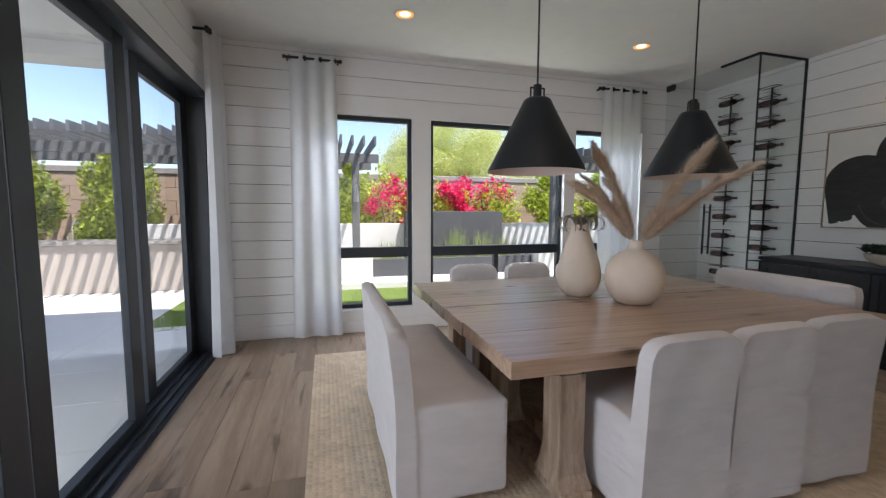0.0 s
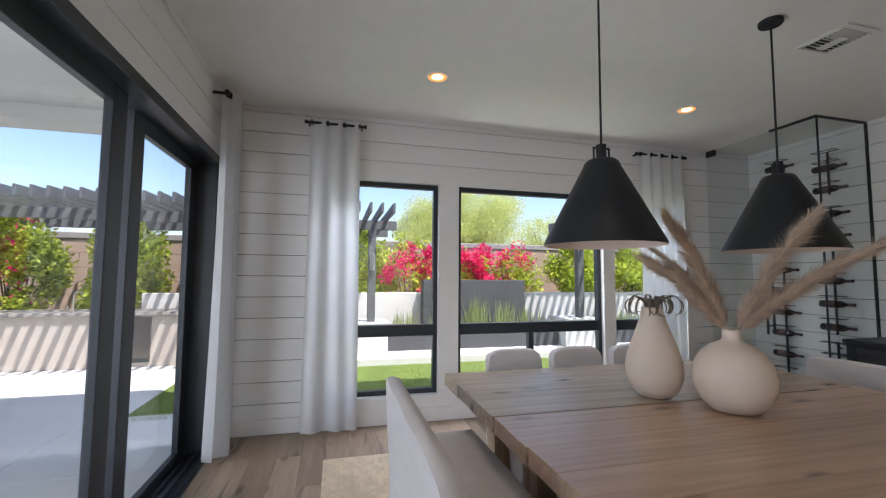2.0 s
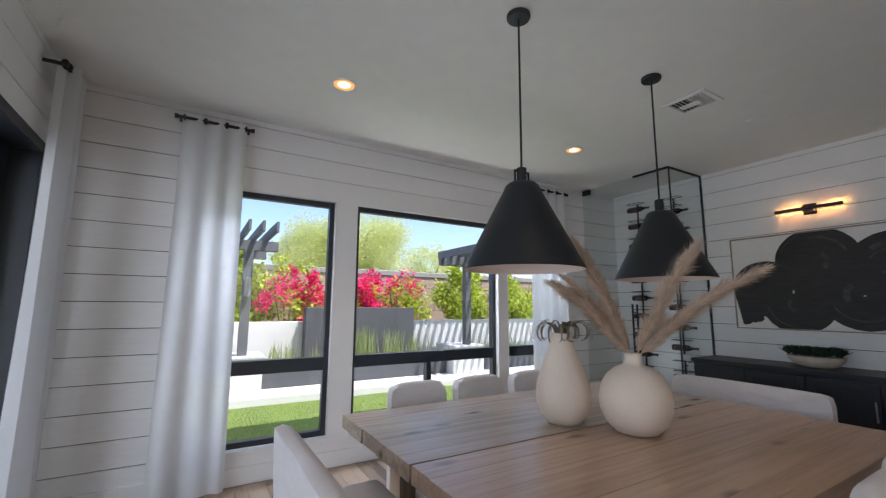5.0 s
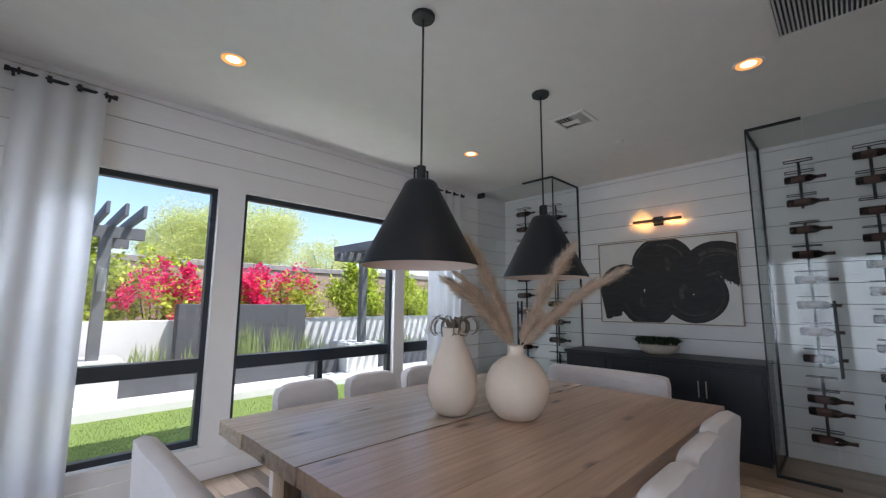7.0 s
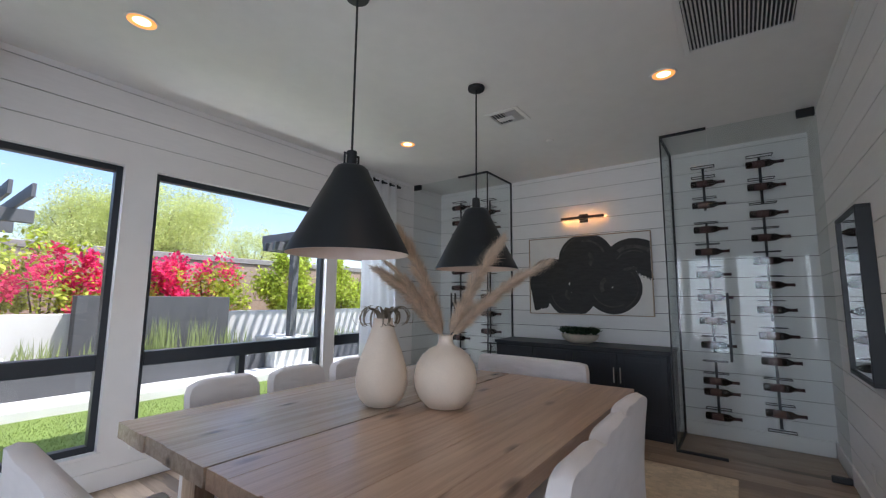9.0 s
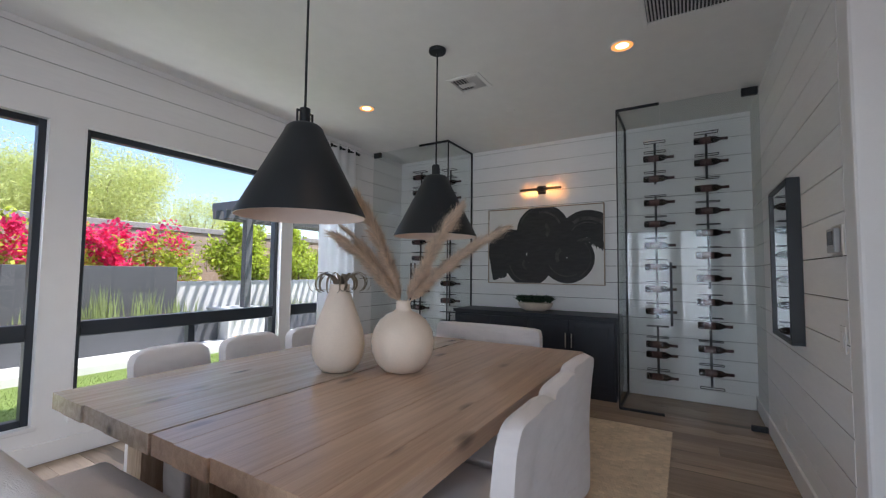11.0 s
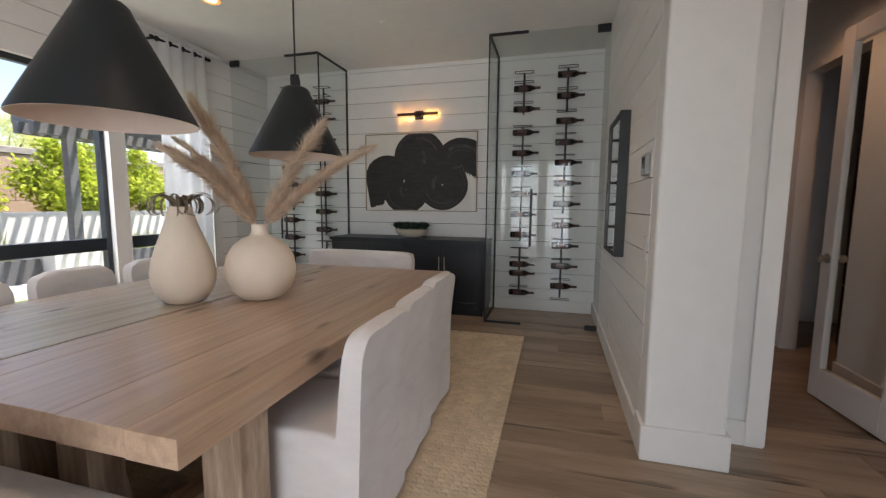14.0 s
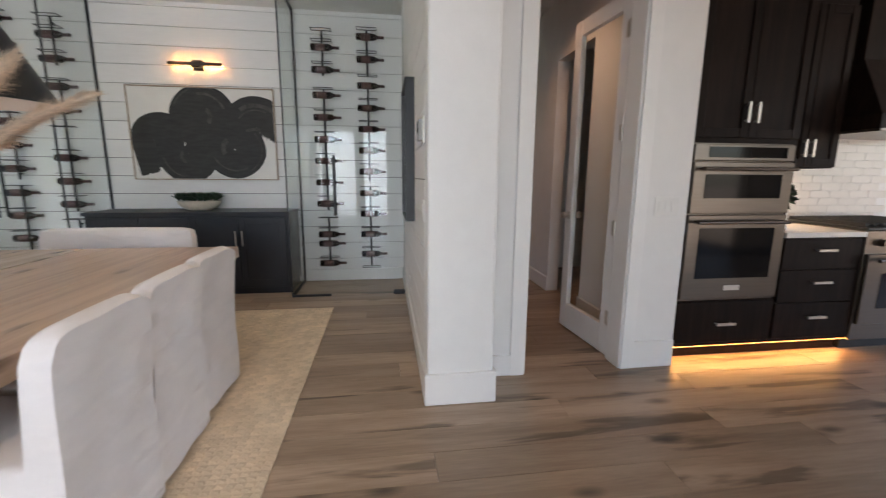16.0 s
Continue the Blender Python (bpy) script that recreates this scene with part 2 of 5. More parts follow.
STEEL = material("brushed_stainless_steel", (0.16, 0.138, 0.118), 0.28, 1.0, scale=4, vary=0.08, bump=0.03, stretch=(1, 1, 30))
NICKEL = material("satin_nickel", (0.66, 0.62, 0.56), 0.3, 1.0, vary=0.06, bump=0)
ESPRESSO = wood("espresso_stained_cabinet", (0.007, 0.004, 0.003), (0.016, 0.009, 0.007), (9, 9, 0.8), 0.5, 0.05, 2.5)
ESPRESSO.node_tree.nodes["Principled BSDF"].inputs["Specular IOR Level"].default_value = 0.1
QUARTZ = material("white_quartz_counter", (0.76, 0.74, 0.70), 0.25, vary=0.05, bump=0)
TILE = material("white_glazed_tile", (0.78, 0.75, 0.70), 0.16, vary=0.05, bump=0.12, fine=25, obj=0.04)
DARK_GLASS = material("black_oven_glass", (0.005, 0.005, 0.006), 0.08, vary=0.1, bump=0, spec=0.22)
CANVAS = material("white_canvas", (0.78, 0.765, 0.73), 0.85, vary=0.04, bump=0.15, fine=400)
INK = material("black_brushed_paint", (0.022, 0.022, 0.022), 0.6, scale=9, vary=0.5, bump=0.3, fine=120, stretch=(1, 1, 4))
INK_GREY = material("dry_brushed_grey_paint", (0.052, 0.048, 0.045), 0.65, scale=16, vary=0.8, bump=0.2, fine=140)
PALE_OAK = wood("pale_oak_frame", (0.30, 0.22, 0.15), (0.52, 0.41, 0.30), (6, 6, 1), 0.5, 0.05)
MIRROR = material("mirror_silver", (0.90, 0.91, 0.91), 0.02, 1.0, vary=0.0, bump=0)
PLASTIC = material("white_plastic", (0.78, 0.77, 0.74), 0.35, vary=0.02, bump=0)
GREY_PLASTIC = material("grey_plastic", (0.32, 0.32, 0.31), 0.3, vary=0.05, bump=0)
SUCCULENT = material("dark_green_succulent", (0.030, 0.060, 0.032), 0.5, scale=20, vary=0.3, bump=0.05, island=0.4)
STONE_BOWL = material("pale_travertine_bowl", (0.58, 0.50, 0.40), 0.7, scale=14, vary=0.14, bump=0.2)
PAVER = material("pale_concrete_paver", (0.66, 0.65, 0.63), 0.8, scale=3, vary=0.07, bump=0.12, fine=120, obj=0.04)
STUCCO = material("white_stucco", (0.67, 0.66, 0.63), 0.9, scale=4, vary=0.06, bump=0.3, fine=70)
GREYWALL = material("dark_grey_stucco", (0.090, 0.092, 0.098), 0.85, scale=5, vary=0.12, bump=0.2, fine=70)
BLOCK = material("tan_concrete_block", (0.44, 0.325, 0.25), 0.9, scale=5, vary=0.08, bump=0.3, fine=80, obj=0.05)
COUNTERWALL = material("taupe_stucco_counter", (0.50, 0.44, 0.385), 0.9, scale=4, vary=0.06, bump=0.3, fine=80)
SLAB = material("grey_stone_slab", (0.34, 0.31, 0.285), 0.55, scale=10, vary=0.2, bump=0.1)
PERGOLA = material("charcoal_painted_timber", (0.135, 0.138, 0.146), 0.6, scale=8, vary=0.15, bump=0.15, stretch=(1, 4, 1))
LAWN = material("green_lawn_turf", (0.155, 0.215, 0.045), 0.95, scale=2, vary=0.2, bump=0.6, fine=220)
BLADE = thin("grass_blade", (0.20, 0.27, 0.055), 0.4, 0.2, 0.35)
REED = thin("pale_green_reed", (0.30, 0.36, 0.14), 0.4, 0.2, 0.35)
DIRT = material("desert_gravel", (0.36, 0.29, 0.22), 0.95, scale=3, vary=0.2, bump=0.5, fine=80)
LEAF = thin("sunlit_hedge_leaf", (0.50, 0.58, 0.08), 0.5, 0.2, 0.5)
OLIVE = thin("palo_verde_leaf", (0.64, 0.68, 0.28), 0.55, 0.15, 0.2)
PINK = thin("magenta_bract", (0.86, 0.05, 0.20), 0.4, 0.15, 0.3)
PURPLE = thin("purple_blossom", (0.42, 0.34, 0.58), 0.4, 0.2, 0.3)
BARK = material("grey_green_bark", (0.16, 0.14, 0.08), 0.9, scale=12, vary=0.25, bump=0.4)
WARM_BULB = glow("warm_lamp_lens", (1.0, 0.66, 0.36), 2.2)
# the baffle emits by itself, in place of lamplight falling on it
BAFFLE_GLOW = glow("self_glowing_baffle", (1.0, 0.38, 0.09), 0.55)
WARM_STRIP = glow("warm_strip_light", (1.0, 0.40, 0.09), 3.5)


# ---- building tools ----
def box(bm, x0, x1, y0, y1, z0, z1, bevel=0.0, seg=1):
    """Adds one block to bm, with its edges eased where asked."""
    made = bmesh.ops.create_cube(bm, size=1.0)["verts"]
    for v in made:
        v.co = Vector(((x0 + x1) / 2 + v.co.x * (x1 - x0), (y0 + y1) / 2 + v.co.y * (y1 - y0), (z0 + z1) / 2 + v.co.z * (z1 - z0)))
    if bevel:
        edges = list({e for v in made for e in v.link_edges})
        bmesh.ops.bevel(bm, geom=edges, offset=bevel, segments=seg, affect="EDGES", profile=0.6)
    return bm


def block(x0, x1, y0, y1, z0, z1, bevel=0.0, seg=1):
    return box(bmesh.new(), x0, x1, y0, y1, z0, z1, bevel, seg)


def tube(bm, a, b, r0, r1=None, n=10, caps=True):
    """Adds a round bar from a to b."""
    a, b = Vector(a), Vector(b)
    r1 = r0 if r1 is None else r1
    m = Matrix.Translation((a + b) / 2) @ (b - a).to_track_quat("Z", "Y").to_matrix().to_4x4()
    bmesh.ops.create_cone(bm, cap_ends=caps, segments=n, radius1=r0, radius2=r1, depth=(b - a).length, matrix=m)
    return bm


def rod(a, b, r0, r1=None, n=10):
    return tube(bmesh.new(), a, b, r0, r1, n)


def lathe(profile, n=40):
    """A turned body from (radius, height) pairs."""
    bm = bmesh.new()
    rings = [[bm.verts.new((r * math.cos(2 * math.pi * i / n), r * math.sin(2 * math.pi * i / n), z)) for i in range(n)] for r, z in profile]
    for a, b in zip(rings, rings[1:]):
        for i in range(n):
            bm.faces.new((a[i], a[(i + 1) % n], b[(i + 1) % n], b[i]))
    return bm


def mesh_of(name, bm, mat, smooth=False):
    data = bpy.data.meshes.new(name)
    bmesh.ops.recalc_face_normals(bm, faces=bm.faces)
    bm.to_mesh(data)
    bm.free()
    data.materials.append(mat)
    if smooth:
        data.shade_smooth()
        data.set_sharp_from_angle(angle=radians(64))
    return data


def part(name, bm, mat, parent=None, label="", smooth=False):
    ob = new(name, mesh_of(name, bm, mat, smooth))
    ob.parent = parent
    if label:
        ob["label"] = label
    return ob


def thing(name, m, label, category, group="", kind=""):
    ob = new(name)
    ob.matrix_basis = m
    return tagged(ob, label, category, group, kind)


def structure(name, bm, mat, label, category):
    return tagged(part(name, bm, mat), label, category, kind="structure")


def shared(name, data, parent, m=Matrix()):
    ob = new(name, data)
    ob.parent = parent
    ob.matrix_basis = m
    return ob


H = 3.05

# ---- large structure ----
XW, XE, YN, YS = -1.0, 5.19, 4.65, 0.194
WINDOWS = ((-0.05, 1.03), (1.22, 2.99), (3.115, 4.15))
SILL, HEAD = 0.25, 2.42
DOOR0, DOOR1, DOORTOP = 0.15, 4.44, 2.46

structure("floor", block(-1.2, 6.2, -7.0, 4.85, -0.2, -0.012), GAP, "grey-brown oak plank floor with knots", "floor")
structure("ceiling", block(-1.2, 6.2, -7.0, 4.85, H, H + 0.2), CEILING, "flat white painted ceiling", "ceiling")

bm = bmesh.new()
box(bm, -1.2, 5.35, YN + 0.012, 4.85, -0.1, SILL)
box(bm, -1.2, 5.35, YN + 0.012, 4.85, HEAD, H)
edges = [-1.2] + [v for w in WINDOWS for v in w] + [5.35]
for a, b in zip(edges[::2], edges[1::2]):
    box(bm, a, b, YN + 0.012, 4.85, SILL, HEAD)
wall_n = structure("wall_north", bm, GAP, "white shiplap wall with three tall windows", "wall")

bm = bmesh.new()
box(bm, XW - 0.2, XW - 0.012, DOOR1, 4.85, -0.1, H)
box(bm, XW - 0.2, XW - 0.012, -7.0, DOOR1, DOORTOP, H)
box(bm, XW - 0.2, XW - 0.012, -1.2, DOOR0, -0.1, DOORTOP)
box(bm, XW - 0.2, XW - 0.012, -7.0, -5.4, -0.1, DOORTOP)
wall_w = structure("wall_west", bm, GAP, "white shiplap wall over a wide sliding glass door", "wall")
wall_e = structure("wall_east", block(XE + 0.012, XE + 0.2, YS - 0.1, YN + 0.2, -0.1, H), GAP, "white shiplap wall behind console and art", "wall")

bm = bmesh.new()
box(bm, 2.40, XE + 0.2, -0.17, YS - 0.012, -0.1, H)
wall_s = structure("wall_south", bm, GAP, "white shiplap partition beside the wine case", "wall")
# plastered end of the partition, rounded at its corners
structure("wall_end", block(2.255, 2.41, -0.176, YS, 0, H, 0.02, 3), WHITE, "white plastered wall end with rounded corners", "wall")
bm = bmesh.new()
box(bm, 2.545, 2.70, -0.45, -0.17, 0, H)
box(bm, 2.545, 2.70, -1.505, -1.135, 0, H)
box(bm, 2.545, 2.70, -1.135, -0.45, 2.47, H)
structure("wall_pantry", bm, WHITE, "white plastered wall with pantry doorway", "wall")
# plain walls that close the place
structure("wall_kitchen", block(3.30, 3.45, -7.0, -1.506, 0, H), WHITE, "plain white kitchen wall", "wall")
bm = bmesh.new()
box(bm, 2.70, 3.67, -1.505, -1.38, 0, H)
box(bm, 4.44, 5.62, -1.505, -1.38, 0, H)
box(bm, 3.67, 4.44, -1.505, -1.38, 2.44, H)
structure("wall_hall", bm, WHITE, "cream plastered hall wall with a cased opening", "wall")
structure("wall_pantry_back", block(5.6, 5.75, -3.0, -0.1, 0, H), WHITE, "plain white back wall", "wall")
structure("wall_pantry_far", block(3.40, 5.75, -2.75, -2.6, 0, H), WHITE, "plain white back wall", "wall")
bm = bmesh.new()
box(bm, -1.2, 3.45, -7.15, -6.95, 0, 0.3)
box(bm, -1.2, 3.45, -7.15, -6.95, 2.7, H)
box(bm, -1.2, -1.0, -7.15, -6.95, 0.3, 2.7)
box(bm, 3.0, 3.45, -7.15, -6.95, 0.3, 2.7)
structure("wall_great_room", bm, WHITE, "plain white great room wall", "wall")

# shiplap boards, each a piece of its wall
PITCH, FIRST = 0.195, 0.076


def boards(wall, spans, axis, face, out):
    """Rows of boards over (from, to, lowest, highest) spans on the wall whose face lies at face."""
    for a, b, lo, hi in spans:
        k0, k1 = math.floor((lo - FIRST) / PITCH), math.ceil((hi - FIRST) / PITCH)
        for k in range(k0, k1):
            z0, z1 = max(lo, FIRST + k * PITCH + 0.003), min(hi, FIRST + (k + 1) * PITCH - 0.003)
            if z1 - z0 < 0.02:
                continue
            if axis == "x":
                bm = block(a, b, min(face, face + out), max(face, face + out), z0, z1)
            else:
                bm = block(min(face, face + out), max(face, face + out), a, b, z0, z1)
            part("board", bm, SHIPLAP, wall)


LEFT, RIGHT = -0.16, 4.26
boards(wall_n, ((XW, LEFT, 0.14, H), (RIGHT, XE, 0.14, H), (LEFT + 0.0, RIGHT, 2.611 + 0.002, H)), "x", YN, 0.0125)
boards(wall_w, ((DOOR1 + 0.0, YN, 0.14, H), (-1.0, DOOR1, DOORTOP + 0.002, H)), "y", XW - 0.0125, 0.0125)
boards(wall_e, ((YS, YN, 0.14, H),), "y", XE, 0.0125)
boards(wall_s, ((2.405, XE, 0.14, H),), "x", YS - 0.0125, 0.0125)

# flat casing round the three windows
bm = bmesh.new()
box(bm, LEFT, RIGHT, YN, YN + 0.0125, HEAD, 2.609)
box(bm, LEFT, RIGHT, YN, YN + 0.0125, 0.14, SILL)
edges = [LEFT] + [v for w in WINDOWS for v in w] + [RIGHT]
for a, b in zip(edges[::2], edges[1::2]):
    box(bm, a, b, YN, YN + 0.0125, SILL, HEAD)
structure("trim_windows", bm, TRIM, "flat white casing round the windows", "trim")


def baseboard(name, x0, x1, y0, y1, h=0.14):
    bm = block(x0, x1, y0, y1, 0.001, h, 0.004)
    structure(name, bm, TRIM, "tall white painted baseboard", "baseboard")


baseboard("baseboard", XW, XE, YN - 0.016, YN + 0.012)
baseboard("baseboard", XW - 0.012, XW + 0.016, DOOR1, YN - 0.02)
baseboard("baseboard", XE - 0.016, XE + 0.012, YS + 0.02, YN - 0.02)
baseboard("baseboard", 2.42, XE, YS - 0.012, YS + 0.016)
structure("baseboard", block(2.238, 2.412, -0.194, YS + 0.018, 0.001, 0.185, 0.008, 2), TRIM, "tall white baseboard round the wall end", "baseboard")
baseboard("baseboard", 2.40, 2.545, -0.188, -0.165)
baseboard("baseboard", 2.529, 2.548, -0.45, -0.19)
baseboard("baseboard", 2.529, 2.548, -1.505, -1.20, 0.185)
baseboard("baseboard", 4.43, 5.6, -1.382, -1.362, 0.16)
baseboard("baseboard", 2.71, 3.68, -1.382, -1.362, 0.16)
baseboard("baseboard", 2.71, 4.42, -0.188, -0.165, 0.16)


def window(name, x0, x1, mullion=None):
    """A dark metal window: outer frame, rail, lower mullion, panes and white returns, set in the wall."""
    w = tagged(thing(name, pose(0, 0, 0), "tall dark-framed window with low rail and white sill", "window", "north windows"), kind="structure")
    f, y0, y1 = 0.055, YN + 0.055, YN + 0.125
    frame_bm = bmesh.new()
    for a, b, lo, hi in ((x0, x0 + f, SILL, HEAD), (x1 - f, x1, SILL, HEAD), (x0 + f, x1 - f, SILL, SILL + 0.06), (x0 + f, x1 - f, HEAD - 0.06, HEAD)):
        box(frame_bm, a, b, y0, y1, lo, hi, 0.003)
    part("window_frame", frame_bm, FRAME, w)
    part("rail", block(x0 + f, x1 - f, y0 - 0.006, y1, 0.84, 0.955, 0.004), FRAME, w)
    part("pane", block(x0 + f, x1 - f, y0 + 0.03, y0 + 0.036, 0.955, HEAD - 0.06), GLASS, w).visible_shadow = False
    lows = [x0 + f, x1 - f] if mullion is None else [x0 + f, mullion - 0.03, mullion + 0.03, x1 - f]
    if mullion is not None:
        part("mullion", block(mullion - 0.03, mullion + 0.03, y0, y1, SILL + 0.06, 0.84, 0.003), FRAME, w)
    for a, b in zip(lows[::2], lows[1::2]):
        part("pane", block(a, b, y0 + 0.03, y0 + 0.036, SILL + 0.06, 0.84), GLASS, w).visible_shadow = False
    ret = bmesh.new()
    box(ret, x0, x0 + 0.012, YN - 0.004, y0, SILL, HEAD)
    box(ret, x1 - 0.012, x1, YN - 0.004, y0, SILL, HEAD)
    box(ret, x0, x1, YN - 0.004, y0, HEAD - 0.012, HEAD)
    part("return", ret, TRIM, w)
    part("window_sill", block(x0 - 0.01, x1 + 0.01, YN - 0.022, y0, SILL - 0.012, SILL + 0.016, 0.004), TRIM, w)


window("window_1", *WINDOWS[0])
window("window_2", *WINDOWS[1], 2.085)
window("window_3", *WINDOWS[2])

# sliding glass door in the west wall
slider = tagged(thing("door_1", pose(0, 0, 0), "wide dark-framed sliding glass patio door, closed", "door"), kind="structure")
bm = bmesh.new()
box(bm, XW - 0.22, XW + 0.006, DOOR1 - 0.13, DOOR1, 0, DOORTOP, 0.003)
box(bm, XW - 0.22, XW + 0.006, DOOR0, DOOR0 + 0.07, 0, DOORTOP, 0.003)
box(bm, XW - 0.22, XW + 0.006, DOOR0 + 0.07, DOOR1 - 0.07, DOORTOP - 0.07, DOORTOP, 0.003)
part("door_frame", bm, FRAME, slider)
bm = bmesh.new()
for x in (XW + 0.02, XW - 0.045, XW - 0.105, XW - 0.165):
    box(bm, x - 0.012, x + 0.006, DOOR0 + 0.07, DOOR1 - 0.07, 0.004, 0.03)
box(bm, XW - 0.21, XW + 0.05, DOOR0 + 0.07, DOOR1 - 0.07, -0.01, 0.008)
part("track", bm, FRAME, slider, "dark metal floor track")


def sash(x, y0, y1):
    s = 0.14
    bm = bmesh.new()
    for a, b, lo, hi in ((y0, y0 + s, 0.03, 2.40), (y1 - s, y1, 0.03, 2.40), (y0 + s, y1 - s, 0.03, 0.080), (y0 + s, y1 - s, 2.295, 2.40)):
        box(bm, x - 0.022, x + 0.022, a, b, lo, hi, 0.003)
    leaf = part("door_panel", bm, FRAME, slider)
    part("pane", block(x - 0.004, x + 0.004, y0 + s, y1 - s, 0.080, 2.295), GLASS, leaf).visible_shadow = False


sash(XW - 0.17, 3.205, 4.315)
sash(XW - 0.11, 1.95, 2.985)
sash(XW - 0.05, 0.95, 1.84)
sash(XW - 0.11, 0.22, 1.02)

# ---- dining room things ----
def slipcover(wide, deep, seat_z, top_z, back, lean):
    """Seat and back shells of a slipcovered chair or bench that faces -y, its base at the origin."""
    seat = block(-wide / 2, wide / 2, -deep / 2, deep / 2 - back * 0.5, 0.022, seat_z, 0.028, 3)
    for v in seat.verts:
        if v.co.z > seat_z - 0.02:
            v.co.z += 0.012 * (1 - (2 * v.co.x / wide) ** 2) * (1 - min(1, abs(2 * v.co.y / deep)) ** 2)
    rear = bmesh.new()
    nx, nz = max(15, int(wide / 0.06)), 14
    prof = []
    for i in range(nz + 1):
        z = 0.02 + (top_z - 0.02) * i / nz
        k = max(0.0, (z - seat_z * 0.7) / (top_z - seat_z * 0.7))
        off = lean * k ** 1.15
        thick = back * (1 - 0.14 * k)
        prof.append((z, deep / 2 - back + off, deep / 2 - back + off + thick))
    front, behind = [], []
    for z, y0, y1 in prof:
        e = 0.0 if z < top_z - 0.04 else 0.014
        front.append([rear.verts.new((-wide / 2 + wide * i / nx + (e - 0.004 if i == 0 else 0.004 - e if i == nx else 0), y0, z)) for i in range(nx + 1)])
        behind.append([rear.verts.new((-wide / 2 + wide * i / nx + (e - 0.004 if i == 0 else 0.004 - e if i == nx else 0), y1 + 0.004 * math.sin(9 * z + 7 * i), z)) for i in range(nx + 1)])
    z, y0, y1 = prof[-1]
    crown = [rear.verts.new((-wide / 2 + wide * i / nx + (0.02 if i == 0 else -0.02 if i == nx else 0), (y0 + y1) / 2, z + 0.014 + 0.006 * (1 - (2 * i / nx - 1) ** 2))) for i in range(nx + 1)]
    for row, k in ((front[-1], 1.0), (behind[-1], 1.0), (crown, 1.15), (front[-2], 0.35), (behind[-2], 0.35)):
        for i, v in enumerate(row):
            v.co.z -= (0.040 if wide < 0.6 else 0.014) * k * min(1.0, abs(v.co.x) / (wide / 2)) ** (7 if wide < 0.6 else wide * 22)
    for rows in (front, behind):
        for a, b in zip(rows, rows[1:]):
            for i in range(nx):
                rear.faces.new((a[i], a[i + 1], b[i + 1], b[i]))
    for i in range(nx):
        rear.faces.new((front[-1][i], front[-1][i + 1], crown[i + 1], crown[i]))
        rear.faces.new((crown[i], crown[i + 1], behind[-1][i + 1], behind[-1][i]))
        rear.faces.new((front[0][i], behind[0][i], behind[0][i + 1], front[0][i + 1]))
    for j in range(nz):
        for i in (0, nx):
            rear.faces.new((front[j][i], front[j + 1][i], behind[j + 1][i], behind[j][i]))
    for i in (0, nx):
        rear.faces.new((front[-1][i], crown[i], behind[-1][i]))
    return seat, rear


def chair(m):
    c = thing("dining_chair", m, "white linen slipcovered dining chair with a flared back", "chair", "chairs round the table")
    seat, rear = slipcover(0.446, 0.64, 0.47, 0.834, 0.092, 0.045)
    part("seat", seat, LINEN, c, smooth=True)
    part("backrest", rear, LINEN, c, smooth=True)
    for sx in (-0.2, 0.2):
        for sy in (-0.29, 0.28):
            part("leg", block(sx - 0.02, sx + 0.02, sy - 0.02, sy + 0.02, 0, 0.03), PALE_OAK, c)
    pleat = bmesh.new()
    box(pleat, -0.239, -0.236, 0.15, 0.19, 0.025, 0.42)
    part("corner_pleat", pleat, LINEN, c)
    return c


RUG_TOP = 0.016
first = chair(pose(1.485, 1.607, RUG_TOP, 0, 0, 180))
for x, y, turn in ((1.965, 1.628, 180.6), (2.475, 1.655, 178.0)):
    copy_thing(first, pose(x, y, RUG_TOP, 0, 0, turn))
for x in (1.395, 1.955, 2.52):
    copy_thing(first, pose(x, 3.33, RUG_TOP, 0, 0, 0))


def bench(m, wide, label, deep, lean):
    b = thing("dining_bench", m, label, "bench", "benches at the table ends")
    seat, rear = slipcover(wide, deep, 0.475, 0.822, 0.092, lean)
    part("seat", seat, LINEN, b, smooth=True)
    part("backrest", rear, LINEN, b, smooth=True)
    for sx in (-wide / 2 + 0.05, 0.0, wide / 2 - 0.05):
        for sy in (-deep / 2 + 0.04, deep / 2 - 0.05):
            part("leg", block(sx - 0.02, sx + 0.02, sy - 0.02, sy + 0.02, 0, 0.03), PALE_OAK, b)


bench(pose(0.592, 2.375, RUG_TOP, 0, 0, 90), 1.365, "white linen slipcovered bench with a straight padded back", 0.53, 0.045)
bench(pose(3.36, 2.45, RUG_TOP, 0, 0, -90), 1.06, "white linen slipcovered bench in front of the console", 0.58, 0.02)


